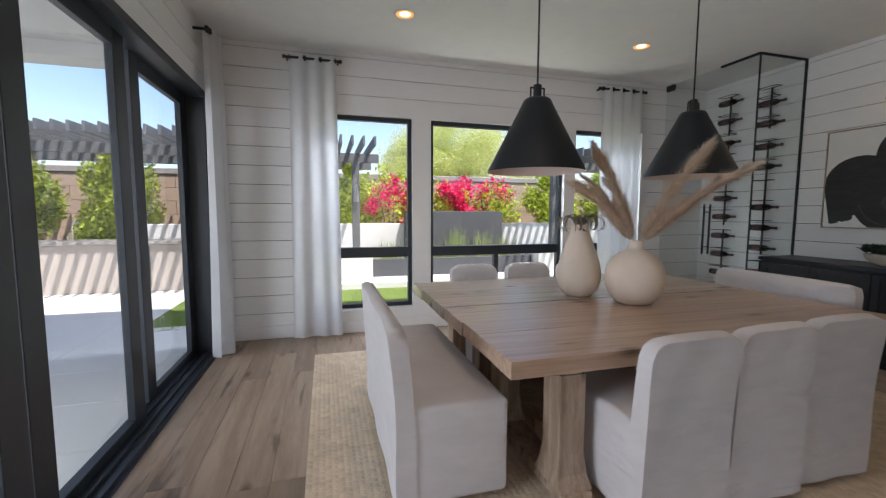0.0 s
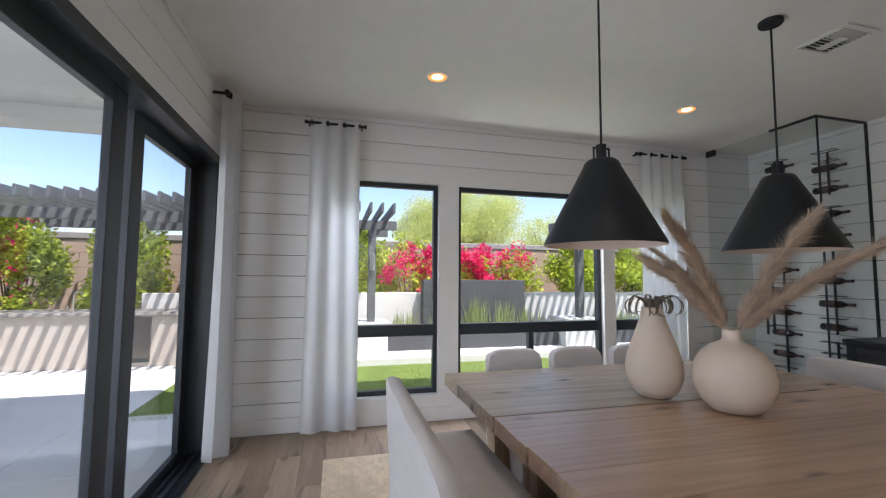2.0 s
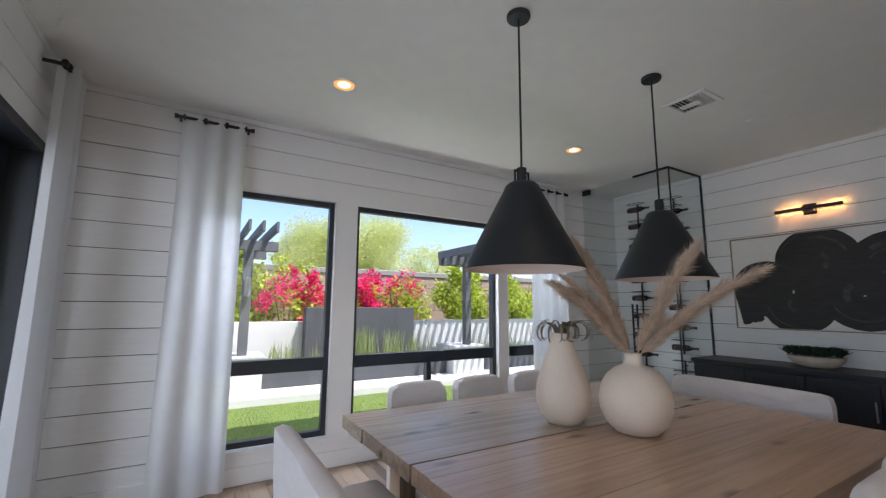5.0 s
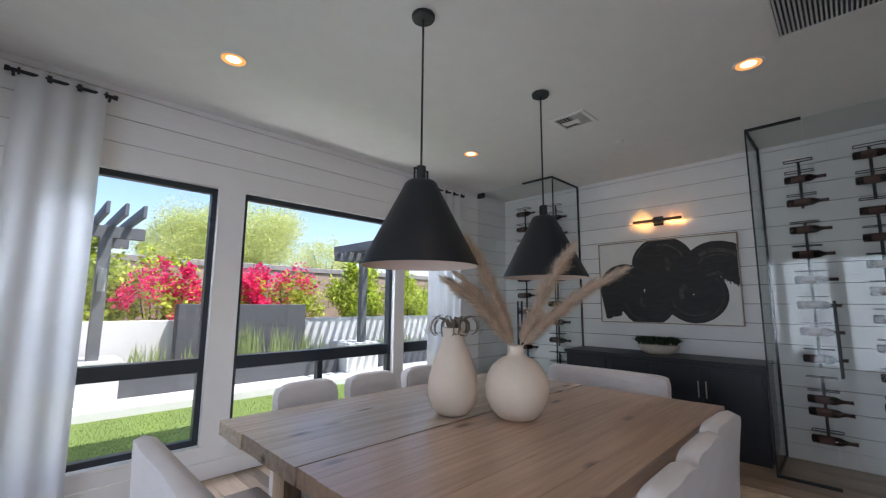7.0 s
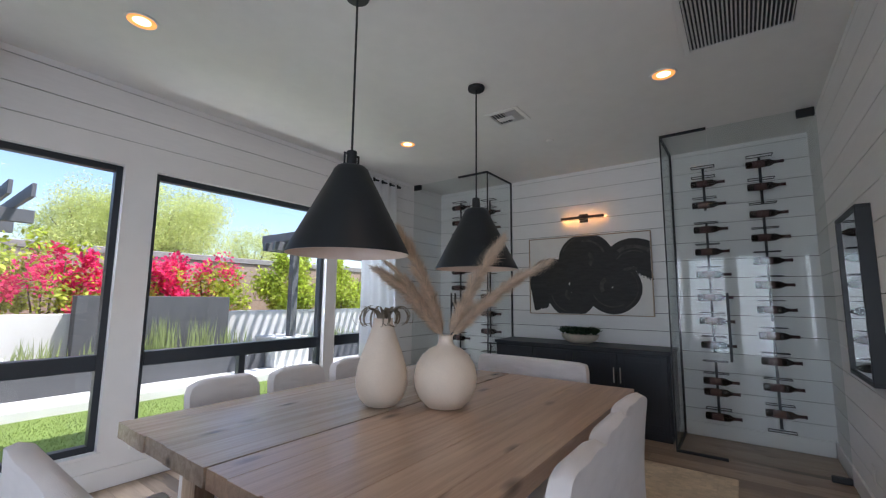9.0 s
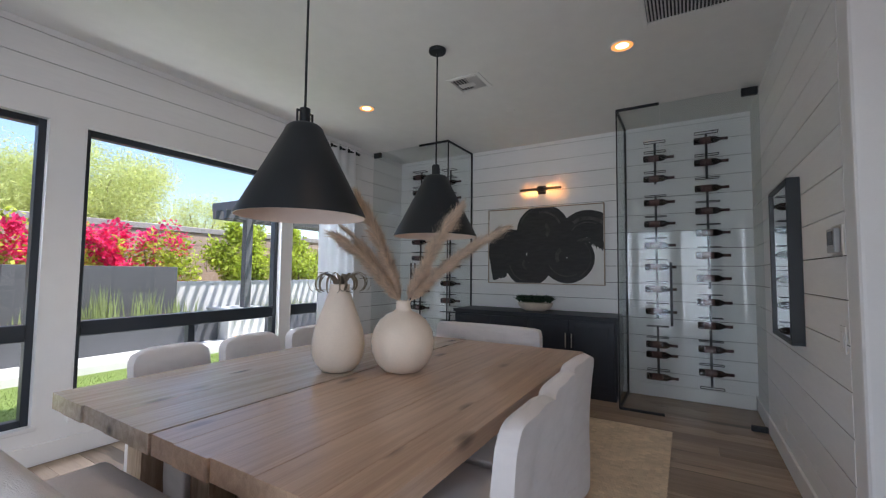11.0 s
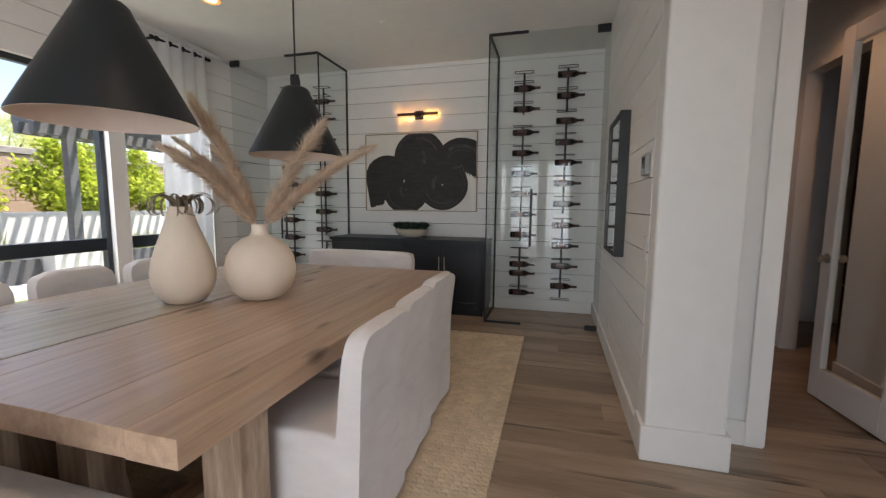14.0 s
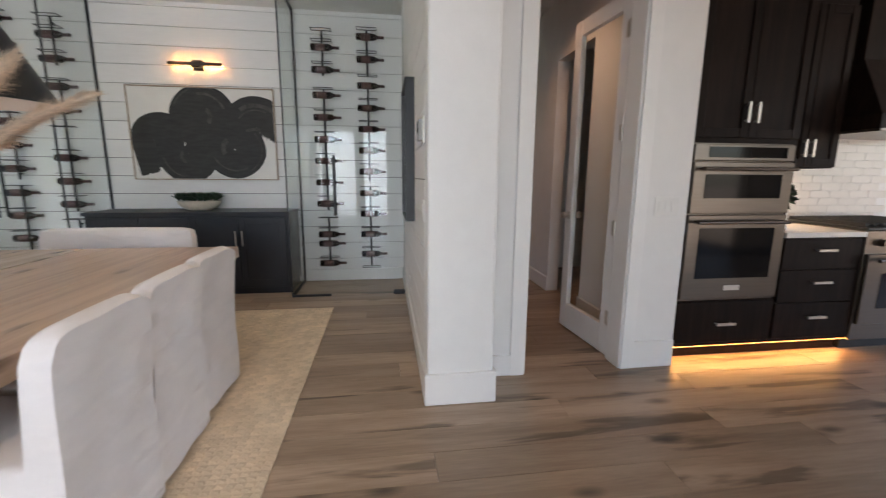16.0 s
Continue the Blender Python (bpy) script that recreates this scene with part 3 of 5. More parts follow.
def table(y0, y1, label, top_mat):
    """A long plank-topped trestle table on thick flared posts."""
    x0, x1, top = 0.77, 3.33, 0.742
    t = thing("dining_table", pose(x0, y0, RUG_TOP), label, "table", "pair of tables pushed together")
    L, W, T = x1 - x0, y1 - y0, top - RUG_TOP
    cuts = [0.0, 0.16, 0.40, 0.63, 0.84, 1.0]
    for i, (a, b) in enumerate(zip(cuts, cuts[1:])):
        bm = block(0.0 + 0.004 * (i % 3), L - 0.003 * (i % 2), a * W + 0.0002, b * W - 0.0002, T - 0.078, T - 0.0006 * (i % 2), 0.0014, 1)
        part("plank", bm, top_mat, t)
    for x in (0.36, L - 0.36):
        part("apron", block(x - 0.05, x + 0.05, 0.10, W - 0.10, T - 0.13, T - 0.079, 0.004), TABLE_END, t)
        for y in (0.17, W - 0.17):
            bm = bmesh.new()
            rows = []
            for z, hx, hy in ((T - 0.13, 0.065, 0.075), (0.22, 0.065, 0.075), (0.12, 0.075, 0.09), (0.06, 0.085, 0.12)):
                rows.append([bm.verts.new((x + sx * hx, y + sy * hy, z)) for sx, sy in ((-1, -1), (1, -1), (1, 1), (-1, 1))])
            for a, b in zip(rows, rows[1:]):
                for i in range(4):
                    bm.faces.new((a[i], a[(i + 1) % 4], b[(i + 1) % 4], b[i]))
            bm.faces.new(rows[0]), bm.faces.new(rows[-1])
            part("leg", bm, TABLE_END, t)
        part("foot", block(x - 0.075, x + 0.075, 0.03, W - 0.03, 0, 0.06, 0.006), TABLE_END, t)
    part("stretcher", block(0.42, L - 0.42, W / 2 - 0.05, W / 2 + 0.05, 0.06, 0.16, 0.005), TABLE, t)


table(1.495, 2.500, "weathered light-oak trestle table with a plank top", TABLE)
table(2.514, 3.465, "weathered light-oak trestle table beside the windows", TABLE_SKYLIT)

# rug: rows of flat braids
rug = thing("rug", pose(2.0, 2.44, 0), "cream hand-woven jute rug with braided rows", "rug")
bm = bmesh.new()
rx0, rx1, ry0, ry1 = -2.07, 2.07, -1.52, 1.53
box(bm, rx0, rx1, ry0, ry1, 0.0006, 0.009)
part("backing", bm, JUTE, rug)
verts, faces = [], []
step, seg = 0.032, 0.040
for j in range(int((rx1 - rx0) / step)):
    x = rx0 + step * (j + 0.5)
    for i in range(int((ry1 - ry0) / seg)):
        y, s, k = ry0 + seg * i, (1 if j % 2 else -1), len(verts)
        a, skew = step * 0.485, 0.008 * (1 if j % 2 else -1)
        verts += [(x - a, y + 0.0015, 0.009), (x - a, y + seg - 0.0015, 0.009), (x + a, y + seg - 0.0015 + skew, 0.009), (x + a, y + 0.0015 + skew, 0.009),
                  (x - a * 0.3, y + seg * 0.3 + skew * 0.4, 0.0122), (x + a * 0.3, y + seg * 0.7 + skew * 0.6, 0.0122)]
        faces += [(k, k + 1, k + 5, k + 4), (k + 1, k + 2, k + 5), (k + 2, k + 3, k + 4, k + 5), (k + 3, k, k + 4)]
data = bpy.data.meshes.new("braid")
data.from_pydata(verts, [], faces)
data.materials.append(JUTE)
tagged(shared("braid", data, rug), kind="stuff")


# pendants
def pendant(x, y):
    p = thing("pendant_lamp", pose(x, y, 0), "black metal cone pendant lamp on a thin rod", "pendant lamp", "pendants over the table")
    part("canopy", lathe([(0.0, H), (0.066, H), (0.066, H - 0.016), (0.062, H - 0.024), (0.0, H - 0.026)], 32), BLACK, p, smooth=False)
    part("stem", rod((0, 0, 2.12), (0, 0, H - 0.02), 0.006, n=12), BLACK, p)
    prof = [(0.0, 2.075), (0.072, 2.07), (0.088, 2.055), (0.098, 2.03), (0.305, 1.625), (0.307, 1.612)]
    part("shade", lathe(prof, 56), BLACK, p, smooth=True)
    inner = [(0.302, 1.6115), (0.300, 1.622), (0.094, 2.026), (0.0, 2.05)]
    part("lining", lathe([(0.307, 1.612)] + inner, 56), SHADE_IN, p, "pale lining of the shade", smooth=True)
    part("socket", rod((0, 0, 2.06), (0, 0, 2.155), 0.026, 0.026, 20), BLACK, p)
    for s in (-1, 1):
        bm = bmesh.new()
        tube(bm, (s * 0.047, 0, 2.05), (s * 0.047, 0, 2.14), 0.0055, n=8)
        tube(bm, (s * 0.047, 0, 2.137), (0, 0, 2.137), 0.0055, n=8)
        part("yoke", bm, BLACK, p)
    part("bulb", lathe([(0.0, 1.80), (0.03, 1.81), (0.045, 1.84), (0.04, 1.88), (0.02, 1.93), (0.02, 2.04)], 20), PLASTIC, p, "unlit white bulb", smooth=True)


pendant(1.358, 2.412)
pendant(2.588, 2.402)


# vases
def vase(name, m, prof, label):
    v = thing(name, m, label, "vase", "vases on the table")
    part("body", lathe([(0.96 * r, 1.02 * z) for r, z in prof], 64), CERAMIC, v, smooth=True)


TT = 0.7425
vase("vase", pose(1.852, 2.635, TT), [(0.0, 0.002), (0.075, 0.0), (0.10, 0.008), (0.14, 0.05), (0.162, 0.11), (0.166, 0.16), (0.155, 0.23), (0.128, 0.31), (0.098, 0.385), (0.074, 0.45), (0.063, 0.495), (0.064, 0.515), (0.057, 0.515), (0.052, 0.48), (0.09, 0.36), (0.0, 0.30)], "tall cream ceramic teardrop vase")
vase("vase", pose(2.062, 2.302, TT), [(0.0, 0.002), (0.085, 0.0), (0.115, 0.008), (0.165, 0.055), (0.194, 0.12), (0.200, 0.18), (0.186, 0.245), (0.152, 0.30), (0.105, 0.338), (0.062, 0.356), (0.048, 0.37), (0.045, 0.40), (0.048, 0.418), (0.042, 0.418), (0.038, 0.37), (0.10, 0.31), (0.0, 0.25)], "round cream ceramic bottle vase with a short neck")

# dried curled plant in the tall vase
rnd = random.Random(5)
plant = thing("dried_plant", pose(1.852, 2.635, TT + 0.355), "dried curled grey air plant in the vase", "dried plant")
for k in range(26):
    a = 2 * math.pi * k / 26 + rnd.uniform(-0.2, 0.2)
    bm = bmesh.new()
    pts, p, tilt = [], Vector((0, 0, 0.0)), rnd.uniform(0.15, 0.35)
    pts = [Vector((0, 0, 0)), Vector((0.02 * math.cos(a), 0.02 * math.sin(a), 0.14))]
    curl, ang, here = rnd.uniform(0.34, 0.60), radians(68), Vector((0.03 * math.cos(a), 0.03 * math.sin(a), 0.168))
    for i in range(13):
        pts.append(here.copy())
        here = here + Vector((math.cos(a) * math.cos(ang), math.sin(a) * math.cos(ang), math.sin(ang))) * rnd.uniform(0.018, 0.027)
        ang -= curl * (0.55 + 0.05 * i)
        a += 0.04
    side = Vector((-math.sin(a), math.cos(a), 0))
    strip = [(bm.verts.new(q - side * w), bm.verts.new(q + side * w + Vector((0, 0, 0.003)))) for q, w in ((q, 0.012 * (1 - i / len(pts)) + 0.0015) for i, q in enumerate(pts))]
    for (a0, a1), (b0, b1) in zip(strip, strip[1:]):
        bm.faces.new((a0, a1, b1, b0))
    bmesh.ops.solidify(bm, geom=list(bm.faces), thickness=0.0015)
    part("leaf", bm, AIRPLANT, plant)

# pampas plumes in the round vase
pampas = thing("pampas_grass", pose(2.062, 2.302, TT + 0.26), "dried beige pampas plumes fanning out of the vase", "dried grass")
for (dx, dy, dz, size) in ((-0.19, 0.225, 0.81, 1.1), (-0.29, 0.30, 0.555, 1.05), (0.37, -0.215, 0.81, 1.15), (0.275, -0.56, 0.62, 1.0), (-0.22, 0.31, 0.62, 0.7)):
    tip = Vector((dx, dy, dz))
    base = Vector((dx * 0.05, dy * 0.05, 0.155))
    path = lambda u: base.lerp(tip, u) + Vector((0, 0, 0.045)) * math.sin(math.pi * u)
    bm = bmesh.new()
    tube(bm, (0, 0, 0), base, 0.003, n=6, caps=False)
    for i in range(8):
        tube(bm, path(i / 8), path((i + 1) / 8), 0.003 - 0.0002 * i, n=6, caps=False)
    plume = part("stem", bm, PAMPAS, pampas)
    verts, faces = [], []
    for _ in range(int(135 * size)):
        u0 = 0.96 * rnd.random() ** 1.35
        lead = Vector((rnd.gauss(0, 1), rnd.gauss(0, 1), rnd.gauss(0, 1)))
        reach = rnd.uniform(0.55, 1.5)
        for _ in range(46):
            u = min(0.985, max(0.03, u0 + rnd.gauss(0, 0.022)))
            c = path(u)
            way = (path(min(u + 0.02, 1.02)) - path(u - 0.02)).normalized()
            r = size * reach * (0.009 + 0.029 * math.sin(math.pi * min(1, max(0.0, u)) ** 0.72) ** 0.7)
            out = lead + Vector((rnd.gauss(0, 1), rnd.gauss(0, 1), rnd.gauss(0, 1))) * 0.6
            out = (out - way * out.dot(way)).normalized()
            ln = rnd.uniform(0.035, 0.085) * reach
            a = c + out * r * rnd.random() * 0.15
            m1 = a + way * ln * 0.5 + out * r * 0.6
            e = a + way * ln * 0.95 + out * r * rnd.uniform(0.7, 1.9) - Vector((0, 0, 0.012 * rnd.random()))
            w = way.cross(out) * 0.0014
            k = len(verts)
            verts += [a - w, a + w, m1 - w, m1 + w, e]
            faces += [(k, k + 1, k + 3, k + 2), (k + 2, k + 3, k + 4)]
    data = bpy.data.meshes.new("plume")
    data.from_pydata(verts, [], faces)
    data.materials.append(PAMPAS)
    shared("plume", data, plume)


# curtains
def curtain(m, wide, label, waves=4.0, seed=1, flare=1.08, depth=0.028, reach=0.093):
    """A hanging sheer panel on its rod; the panel runs along x, its rod at the origin of height."""
    c = thing("curtain", m, label, "curtain", "white curtains")
    r = random.Random(seed)
    bm = bmesh.new()
    nx, nz, top = 96, 26, 2.955
    rows = []
    for j in range(nz + 1):
        z = 0.012 + (top - 0.012) * j / nz
        k = 1 - j / nz
        row = []
        for i in range(nx + 1):
            u = i / nx
            x = (u - 0.5) * wide * (1 + (flare - 1) * k)
            y = depth * (0.75 + 0.35 * k) * math.sin(2 * math.pi * waves * u + 0.9 * k * math.sin(5 * u + seed)) + 0.014 * k * math.sin(9 * u + 3 * k + seed)
            zz = z - (0.012 * (1 - abs(math.sin(2 * math.pi * waves * u))) if j == nz else 0)
            row.append(bm.verts.new((x, y, zz)))
        rows.append(row)
    for a, b in zip(rows, rows[1:]):
        for i in range(nx):
            bm.faces.new((a[i], a[i + 1], b[i + 1], b[i]))
    bmesh.ops.solidify(bm, geom=list(bm.faces), thickness=0.003)
    part("panel", bm, CURTAIN, c, smooth=True)
    part("rod", rod((-wide / 2 - 0.05, 0, 2.91), (wide / 2 + 0.05, 0, 2.91), 0.012, n=16), BLACK, c, "black curtain rod")
    for s in (-1, 1):
        part("finial", rod((s * (wide / 2 + 0.035), 0, 2.91), (s * (wide / 2 + 0.06), 0, 2.91), 0.018, n=16), BLACK, c)
        part("bracket", block(s * (wide / 2 + 0.02) - 0.008, s * (wide / 2 + 0.02) + 0.008, 0, reach, 2.90, 2.92), BLACK, c)
    for i in range(int(2 * waves)):
        bm = bmesh.new()
        x = (i + (i % 2)) / (2 * waves) * wide - wide / 2 + (0.006 if i % 2 == 0 else -0.006)
        tube(bm, (x - 0.006, 0, 2.91), (x + 0.006, 0, 2.91), 0.026, n=20)
        part("grommet", bm, BLACK, c)
    return c


curtain(pose(-0.04, 4.555, 0), 0.46, "white sheer grommet curtain beside the window", 3, 1, 1.10, 0.019)
curtain(pose(3.735, 4.555, 0), 0.60, "white sheer grommet curtain beside the wine case", 4, 2, 1.03, 0.020)
curtain(pose(-0.885, 4.235, 0, 0, 0, 90), 0.25, "white sheer grommet curtain gathered beside the sliding door", 2, 3, 1.06, 0.072, 0.113)


# ceiling fittings
def downlight(x, y):
    d = thing("downlight", pose(x, y, H), "round recessed ceiling light, lit warm", "ceiling light", "recessed ceiling lights")
    part("trim_ring", lathe([(0.075, 0.0), (0.092, 0.0), (0.090, -0.005), (0.076, -0.006), (0.074, -0.001)], 40), PLASTIC, d, smooth=False)
    # orange lamplight on the baffle is put in as emission
    part("baffle", lathe([(0.078, -0.0055), (0.060, -0.003), (0.046, -0.0022)], 40), BAFFLE_GLOW, d, smooth=True)
    part("lens", lathe([(0.0, -0.0036), (0.047, -0.0032)], 40), WARM_BULB, d)
    s = lamp("downlight_beam", "SPOT", 9, look((x, y, H - 0.02), (x, y, 0)), (1.0, 0.74, 0.48))
    s.data.spot_size, s.data.spot_blend, s.data.shadow_soft_size = radians(95), 0.7, 0.05


for x, y in ((0.746, 3.645), (3.19, 3.637), (3.216, 1.172), (0.75, 1.17)):
    downlight(x, y)

vent = thing("air_vent", pose(3.20, 2.443, H), "white square ceiling air diffuser", "vent")
bm = bmesh.new()
for a, b, c, d in ((-0.15, 0.15, -0.165, -0.125), (-0.15, 0.15, 0.125, 0.165), (-0.15, -0.11, -0.125, 0.125), (0.11, 0.15, -0.125, 0.125)):
    box(bm, a, b, c, d, -0.010, 0, 0.003)
part("frame", bm, PLASTIC, vent)
# a thin black sheet replaces the shaded depth above the louvres
part("backing", block(-0.11, 0.11, -0.125, 0.125, -0.002, -0.0005), BLACK, vent, "black sheet for the shade behind the louvres")
for i in range(9):
    y = -0.112 + 0.028 * i
    bm = block(-0.11, 0.11, -0.002, 0.002, -0.012, 0.008)
    p = part("slat", bm, PLASTIC, vent)
    p.matrix_basis = pose(0, y, -0.008, 38 if i < 4 else -38, 0, 0)
part("damper", block(-0.035, 0.035, -0.06, 0.09, -0.019, -0.016), PLASTIC, vent)

grille = thing("return_grille", pose(2.71, 0.72, H), "long white slotted return-air grille in the ceiling", "vent")
bm = bmesh.new()
for a, b, c, d in ((-0.33, 0.33, -0.30, -0.265), (-0.33, 0.33, 0.265, 0.30), (-0.33, -0.285, -0.265, 0.265), (0.285, 0.33, -0.265, 0.265)):
    box(bm, a, b, c, d, -0.010, 0, 0.003)
part("frame", bm, PLASTIC, grille)
# no duct is built: a flat black sheet gives the slots their shade
part("backing", block(-0.285, 0.285, -0.265, 0.265, -0.002, -0.0005), BLACK, grille, "black sheet for the shade behind the slots")
for i in range(26):
    p = part("slat", block(-0.283, 0.283, -0.0015, 0.0015, -0.008, 0.006), PLASTIC, grille)
    p.matrix_basis = pose(0, -0.255 + 0.0204 * i, -0.009, 30, 0, 0)
detector = thing("smoke_sprinkler", pose(3.965, 2.342, H), "small white round ceiling sprinkler cap", "sprinkler")
part("cap", lathe([(0.0, -0.012), (0.03, -0.011), (0.04, -0.005), (0.041, 0.0)], 28), PLASTIC, detector, smooth=True)


# ---- east wall: wine cases, console, art ----
def peg_column(y, spans, bottles, pegs):
    """A wall-mounted black wine rack: stiles, pegs and the bottles that lie on them."""
    for lo, hi in spans:
        r = thing("wine_rack", pose(XE, y, lo), "black metal wall-mounted wine peg rack", "wine rack", "wine racks")
        part("stile", block(-0.052, -0.042, -0.012, 0.012, 0, hi - lo, 0.002), BLACK, r)
        for z in (0.06, hi - lo - 0.06):
            part("standoff", rod((-0.047, 0, z), (0, 0, z), 0.008, n=10), BLACK, r)
        for z in pegs:
            if lo - 0.01 <= z <= hi + 0.01:
                bm = bmesh.new()
                for x in (-0.045, -0.135):
                    tube(bm, (x, -0.105, z - lo), (x, 0.105, z - lo), 0.0045, n=6)
                for s in (-1, 1):
                    tube(bm, (-0.045, s * 0.105, z - lo), (-0.135, s * 0.105, z - lo), 0.0045, n=6)
                part("peg_loop", bm, BLACK, r)
    for z in bottles:
        wine_bottle(pose(XE - 0.09, y + 0.115, z, 90, 0, 0))


BOTTLE_PROFILE = [(0.0, 0.006), (0.030, 0.0), (0.037, 0.008), (0.0375, 0.18), (0.034, 0.200), (0.019, 0.228), (0.0145, 0.245), (0.0140, 0.292), (0.0165, 0.294), (0.0165, 0.304), (0.0, 0.304)]
made = {}


def wine_bottle(m):
    if "first" in made:
        return copy_thing(made["first"], m)
    b = thing("wine_bottle", m, "dark glass wine bottle lying on rack pegs", "wine bottle", "wine bottles")
    part("bottle", lathe(BOTTLE_PROFILE, 20), BOTTLE, b, smooth=True)
    part("foil", lathe([(0.0150, 0.236), (0.0152, 0.292), (0.0172, 0.2935), (0.0172, 0.305), (0.0, 0.3055)], 16), FOIL, b, "dark foil capsule", smooth=True)
    part("label", lathe([(0.0378, 0.055), (0.0380, 0.06), (0.0380, 0.15), (0.0378, 0.155)], 20), LABEL, b, "dark brown paper label", smooth=True)
    made["first"] = b
    return b


R_Z = [2.775, 2.54, 2.262, 2.022, 1.79, 1.552, 1.312, 1.062, 0.82, 0.577, 0.337]
L_Z = [2.646, 2.414, 2.146, 1.908, 1.667, 1.429, 1.185, 0.940, 0.580, 0.470, 0.232]
PEG_R = [2.86, 2.62, 2.37, 2.12, 1.88, 1.64, 1.40, 1.14, 0.90, 0.66, 0.42, 0.18]
PEG_L = [2.83, 2.72, 2.49, 2.22, 1.99, 1.75, 1.51, 1.27, 1.03, 0.78, 0.66, 0.31]
SPANS = ((0.19, 1.14), (1.20, 2.30), (2.37, 2.86))
SPANS_L = ((0.20, 0.78), (0.86, 2.22), (2.36, 2.83))
peg_column(0.585, SPANS, R_Z, PEG_R)
peg_column(1.075, SPANS_L, L_Z, PEG_L)
peg_column(3.73, SPANS_L, [z for z in L_Z if z not in (1.667,)], PEG_L)
peg_column(4.24, SPANS, [z for z in R_Z if z not in (2.022,)], PEG_R)


def wine_case(y0, y1, hinge, label):
    """A full-height glass enclosure across a corner: side panel, fixed front panel, glass door with pull."""
    c = thing("wine_case", pose(4.5, y0, 0), label, "wine case", "glass wine cases")
    W, s = y1 - y0, (0 if hinge == "low" else 1)
    Y = (lambda v: v) if s == 0 else (lambda v: W - v)
    span = lambda a, b: (min(Y(a), Y(b)), max(Y(a), Y(b)))
    g = 0.006
    a, b = span(W - g, W - 0.0)
    part("side_pane", block(0.008, XE - 4.5, a, b, 0.006, H - 0.004), CASE_GLASS, c).visible_shadow = False
    a, b = span(0.80, W - 0.01)
    part("front_pane", block(-g, g * 0.2, a, b, 0.006, H - 0.004), CASE_GLASS, c).visible_shadow = False
    a, b = span(0.012, 0.795)
    leaf = part("glass_door", block(-g, g * 0.2, a, b, 0.012, H - 0.012), CASE_GLASS, c)
    leaf.visible_shadow = False
    for lo, hi in ((0.004, 0.05), (H - 0.082, H - 0.012)):
        a, b = span(0.02, 0.14)
        part("patch_hinge", block(-0.022, 0.016, a, b, lo, hi, 0.003), BLACK, leaf, "black patch hinge")
    a = Y(0.725)
    part("pull", block(-0.06, -0.044, a - 0.010, a + 0.010, 0.86, 1.465, 0.002), BLACK, leaf, "long black pull handle")
    for z in (0.95, 1.37):
        part("pull_post", rod((-0.05, a, z), (0.03, a, z), 0.007, n=10), BLACK, leaf)
    part("pull", block(0.03, 0.046, a - 0.010, a + 0.010, 0.86, 1.465, 0.002), BLACK, leaf)
    for lo, hi in ((0.0, 0.022), (H - 0.022, H)):
        a, b = span(0.80, W)
        part("channel", block(-0.014, 0.012, a, b, lo, hi), BLACK, c, "black metal channel")
        a, b = span(W - 0.018, W)
        part("channel", block(0.012, XE - 4.5, a, b, lo, hi), BLACK, c)
    a, b = span(W - 0.018, W + 0.002)
    part("wall_channel", block(XE - 4.5 - 0.02, XE - 4.5, a, b, 0.02, H - 0.02), BLACK, c)
    a, b = span(W - 0.010, W + 0.002)
    part("corner_seal", block(-0.008, 0.006, a, b, 0.02, H - 0.02), BLACK, c)


wine_case(YS, 1.394, "low", "full-height frameless glass wine case beside the partition")
wine_case(3.398, YN, "high", "full-height frameless glass wine case beside the window")

# console
con = thing("console_cabinet", pose(4.66, 1.425, 0), "blue-black painted console cabinet with four doors", "cabinet")
CW, CD, CH = 1.955, XE - 4.66 - 0.004, 0.885
part("top", block(-0.02, CD, -0.008, CW + 0.008, CH - 0.035, CH, 0.004), NAVY, con)
part("body", block(0.012, CD - 0.002, 0.004, CW - 0.004, 0.07, CH - 0.036, 0.003), NAVY, con)
part("plinth", block(0.03, CD - 0.01, 0.02, CW - 0.02, 0, 0.069), NAVY, con)
for i in range(4):
    a, b = 0.03 + i * 0.475, 0.03 + (i + 1) * 0.475 - 0.006
    d = part("door", block(-0.004, 0.0115, a, b, 0.10, CH - 0.06, 0.003), NAVY, con)
    bm = bmesh.new()
    for y0, y1, z0, z1 in ((a, a + 0.06, 0.10, CH - 0.06), (b - 0.06, b, 0.10, CH - 0.06), (a + 0.06, b - 0.06, 0.10, 0.16), (a + 0.06, b - 0.06, CH - 0.12, CH - 0.06)):
        box(bm, -0.013, -0.0042, y0, y1, z0, z1, 0.002)
    part("door_frame", bm, NAVY, d)
    y = b - 0.03 if i % 2 == 0 else a + 0.03
    bm = block(-0.034, -0.026, y - 0.006, y + 0.006, 0.53, 0.69, 0.002)
    for z in (0.55, 0.67):
        tube(bm, (-0.028, y, z), (-0.012, y, z), 0.004, n=8)
    part("handle", bm, NICKEL, d, "satin nickel bar handle")

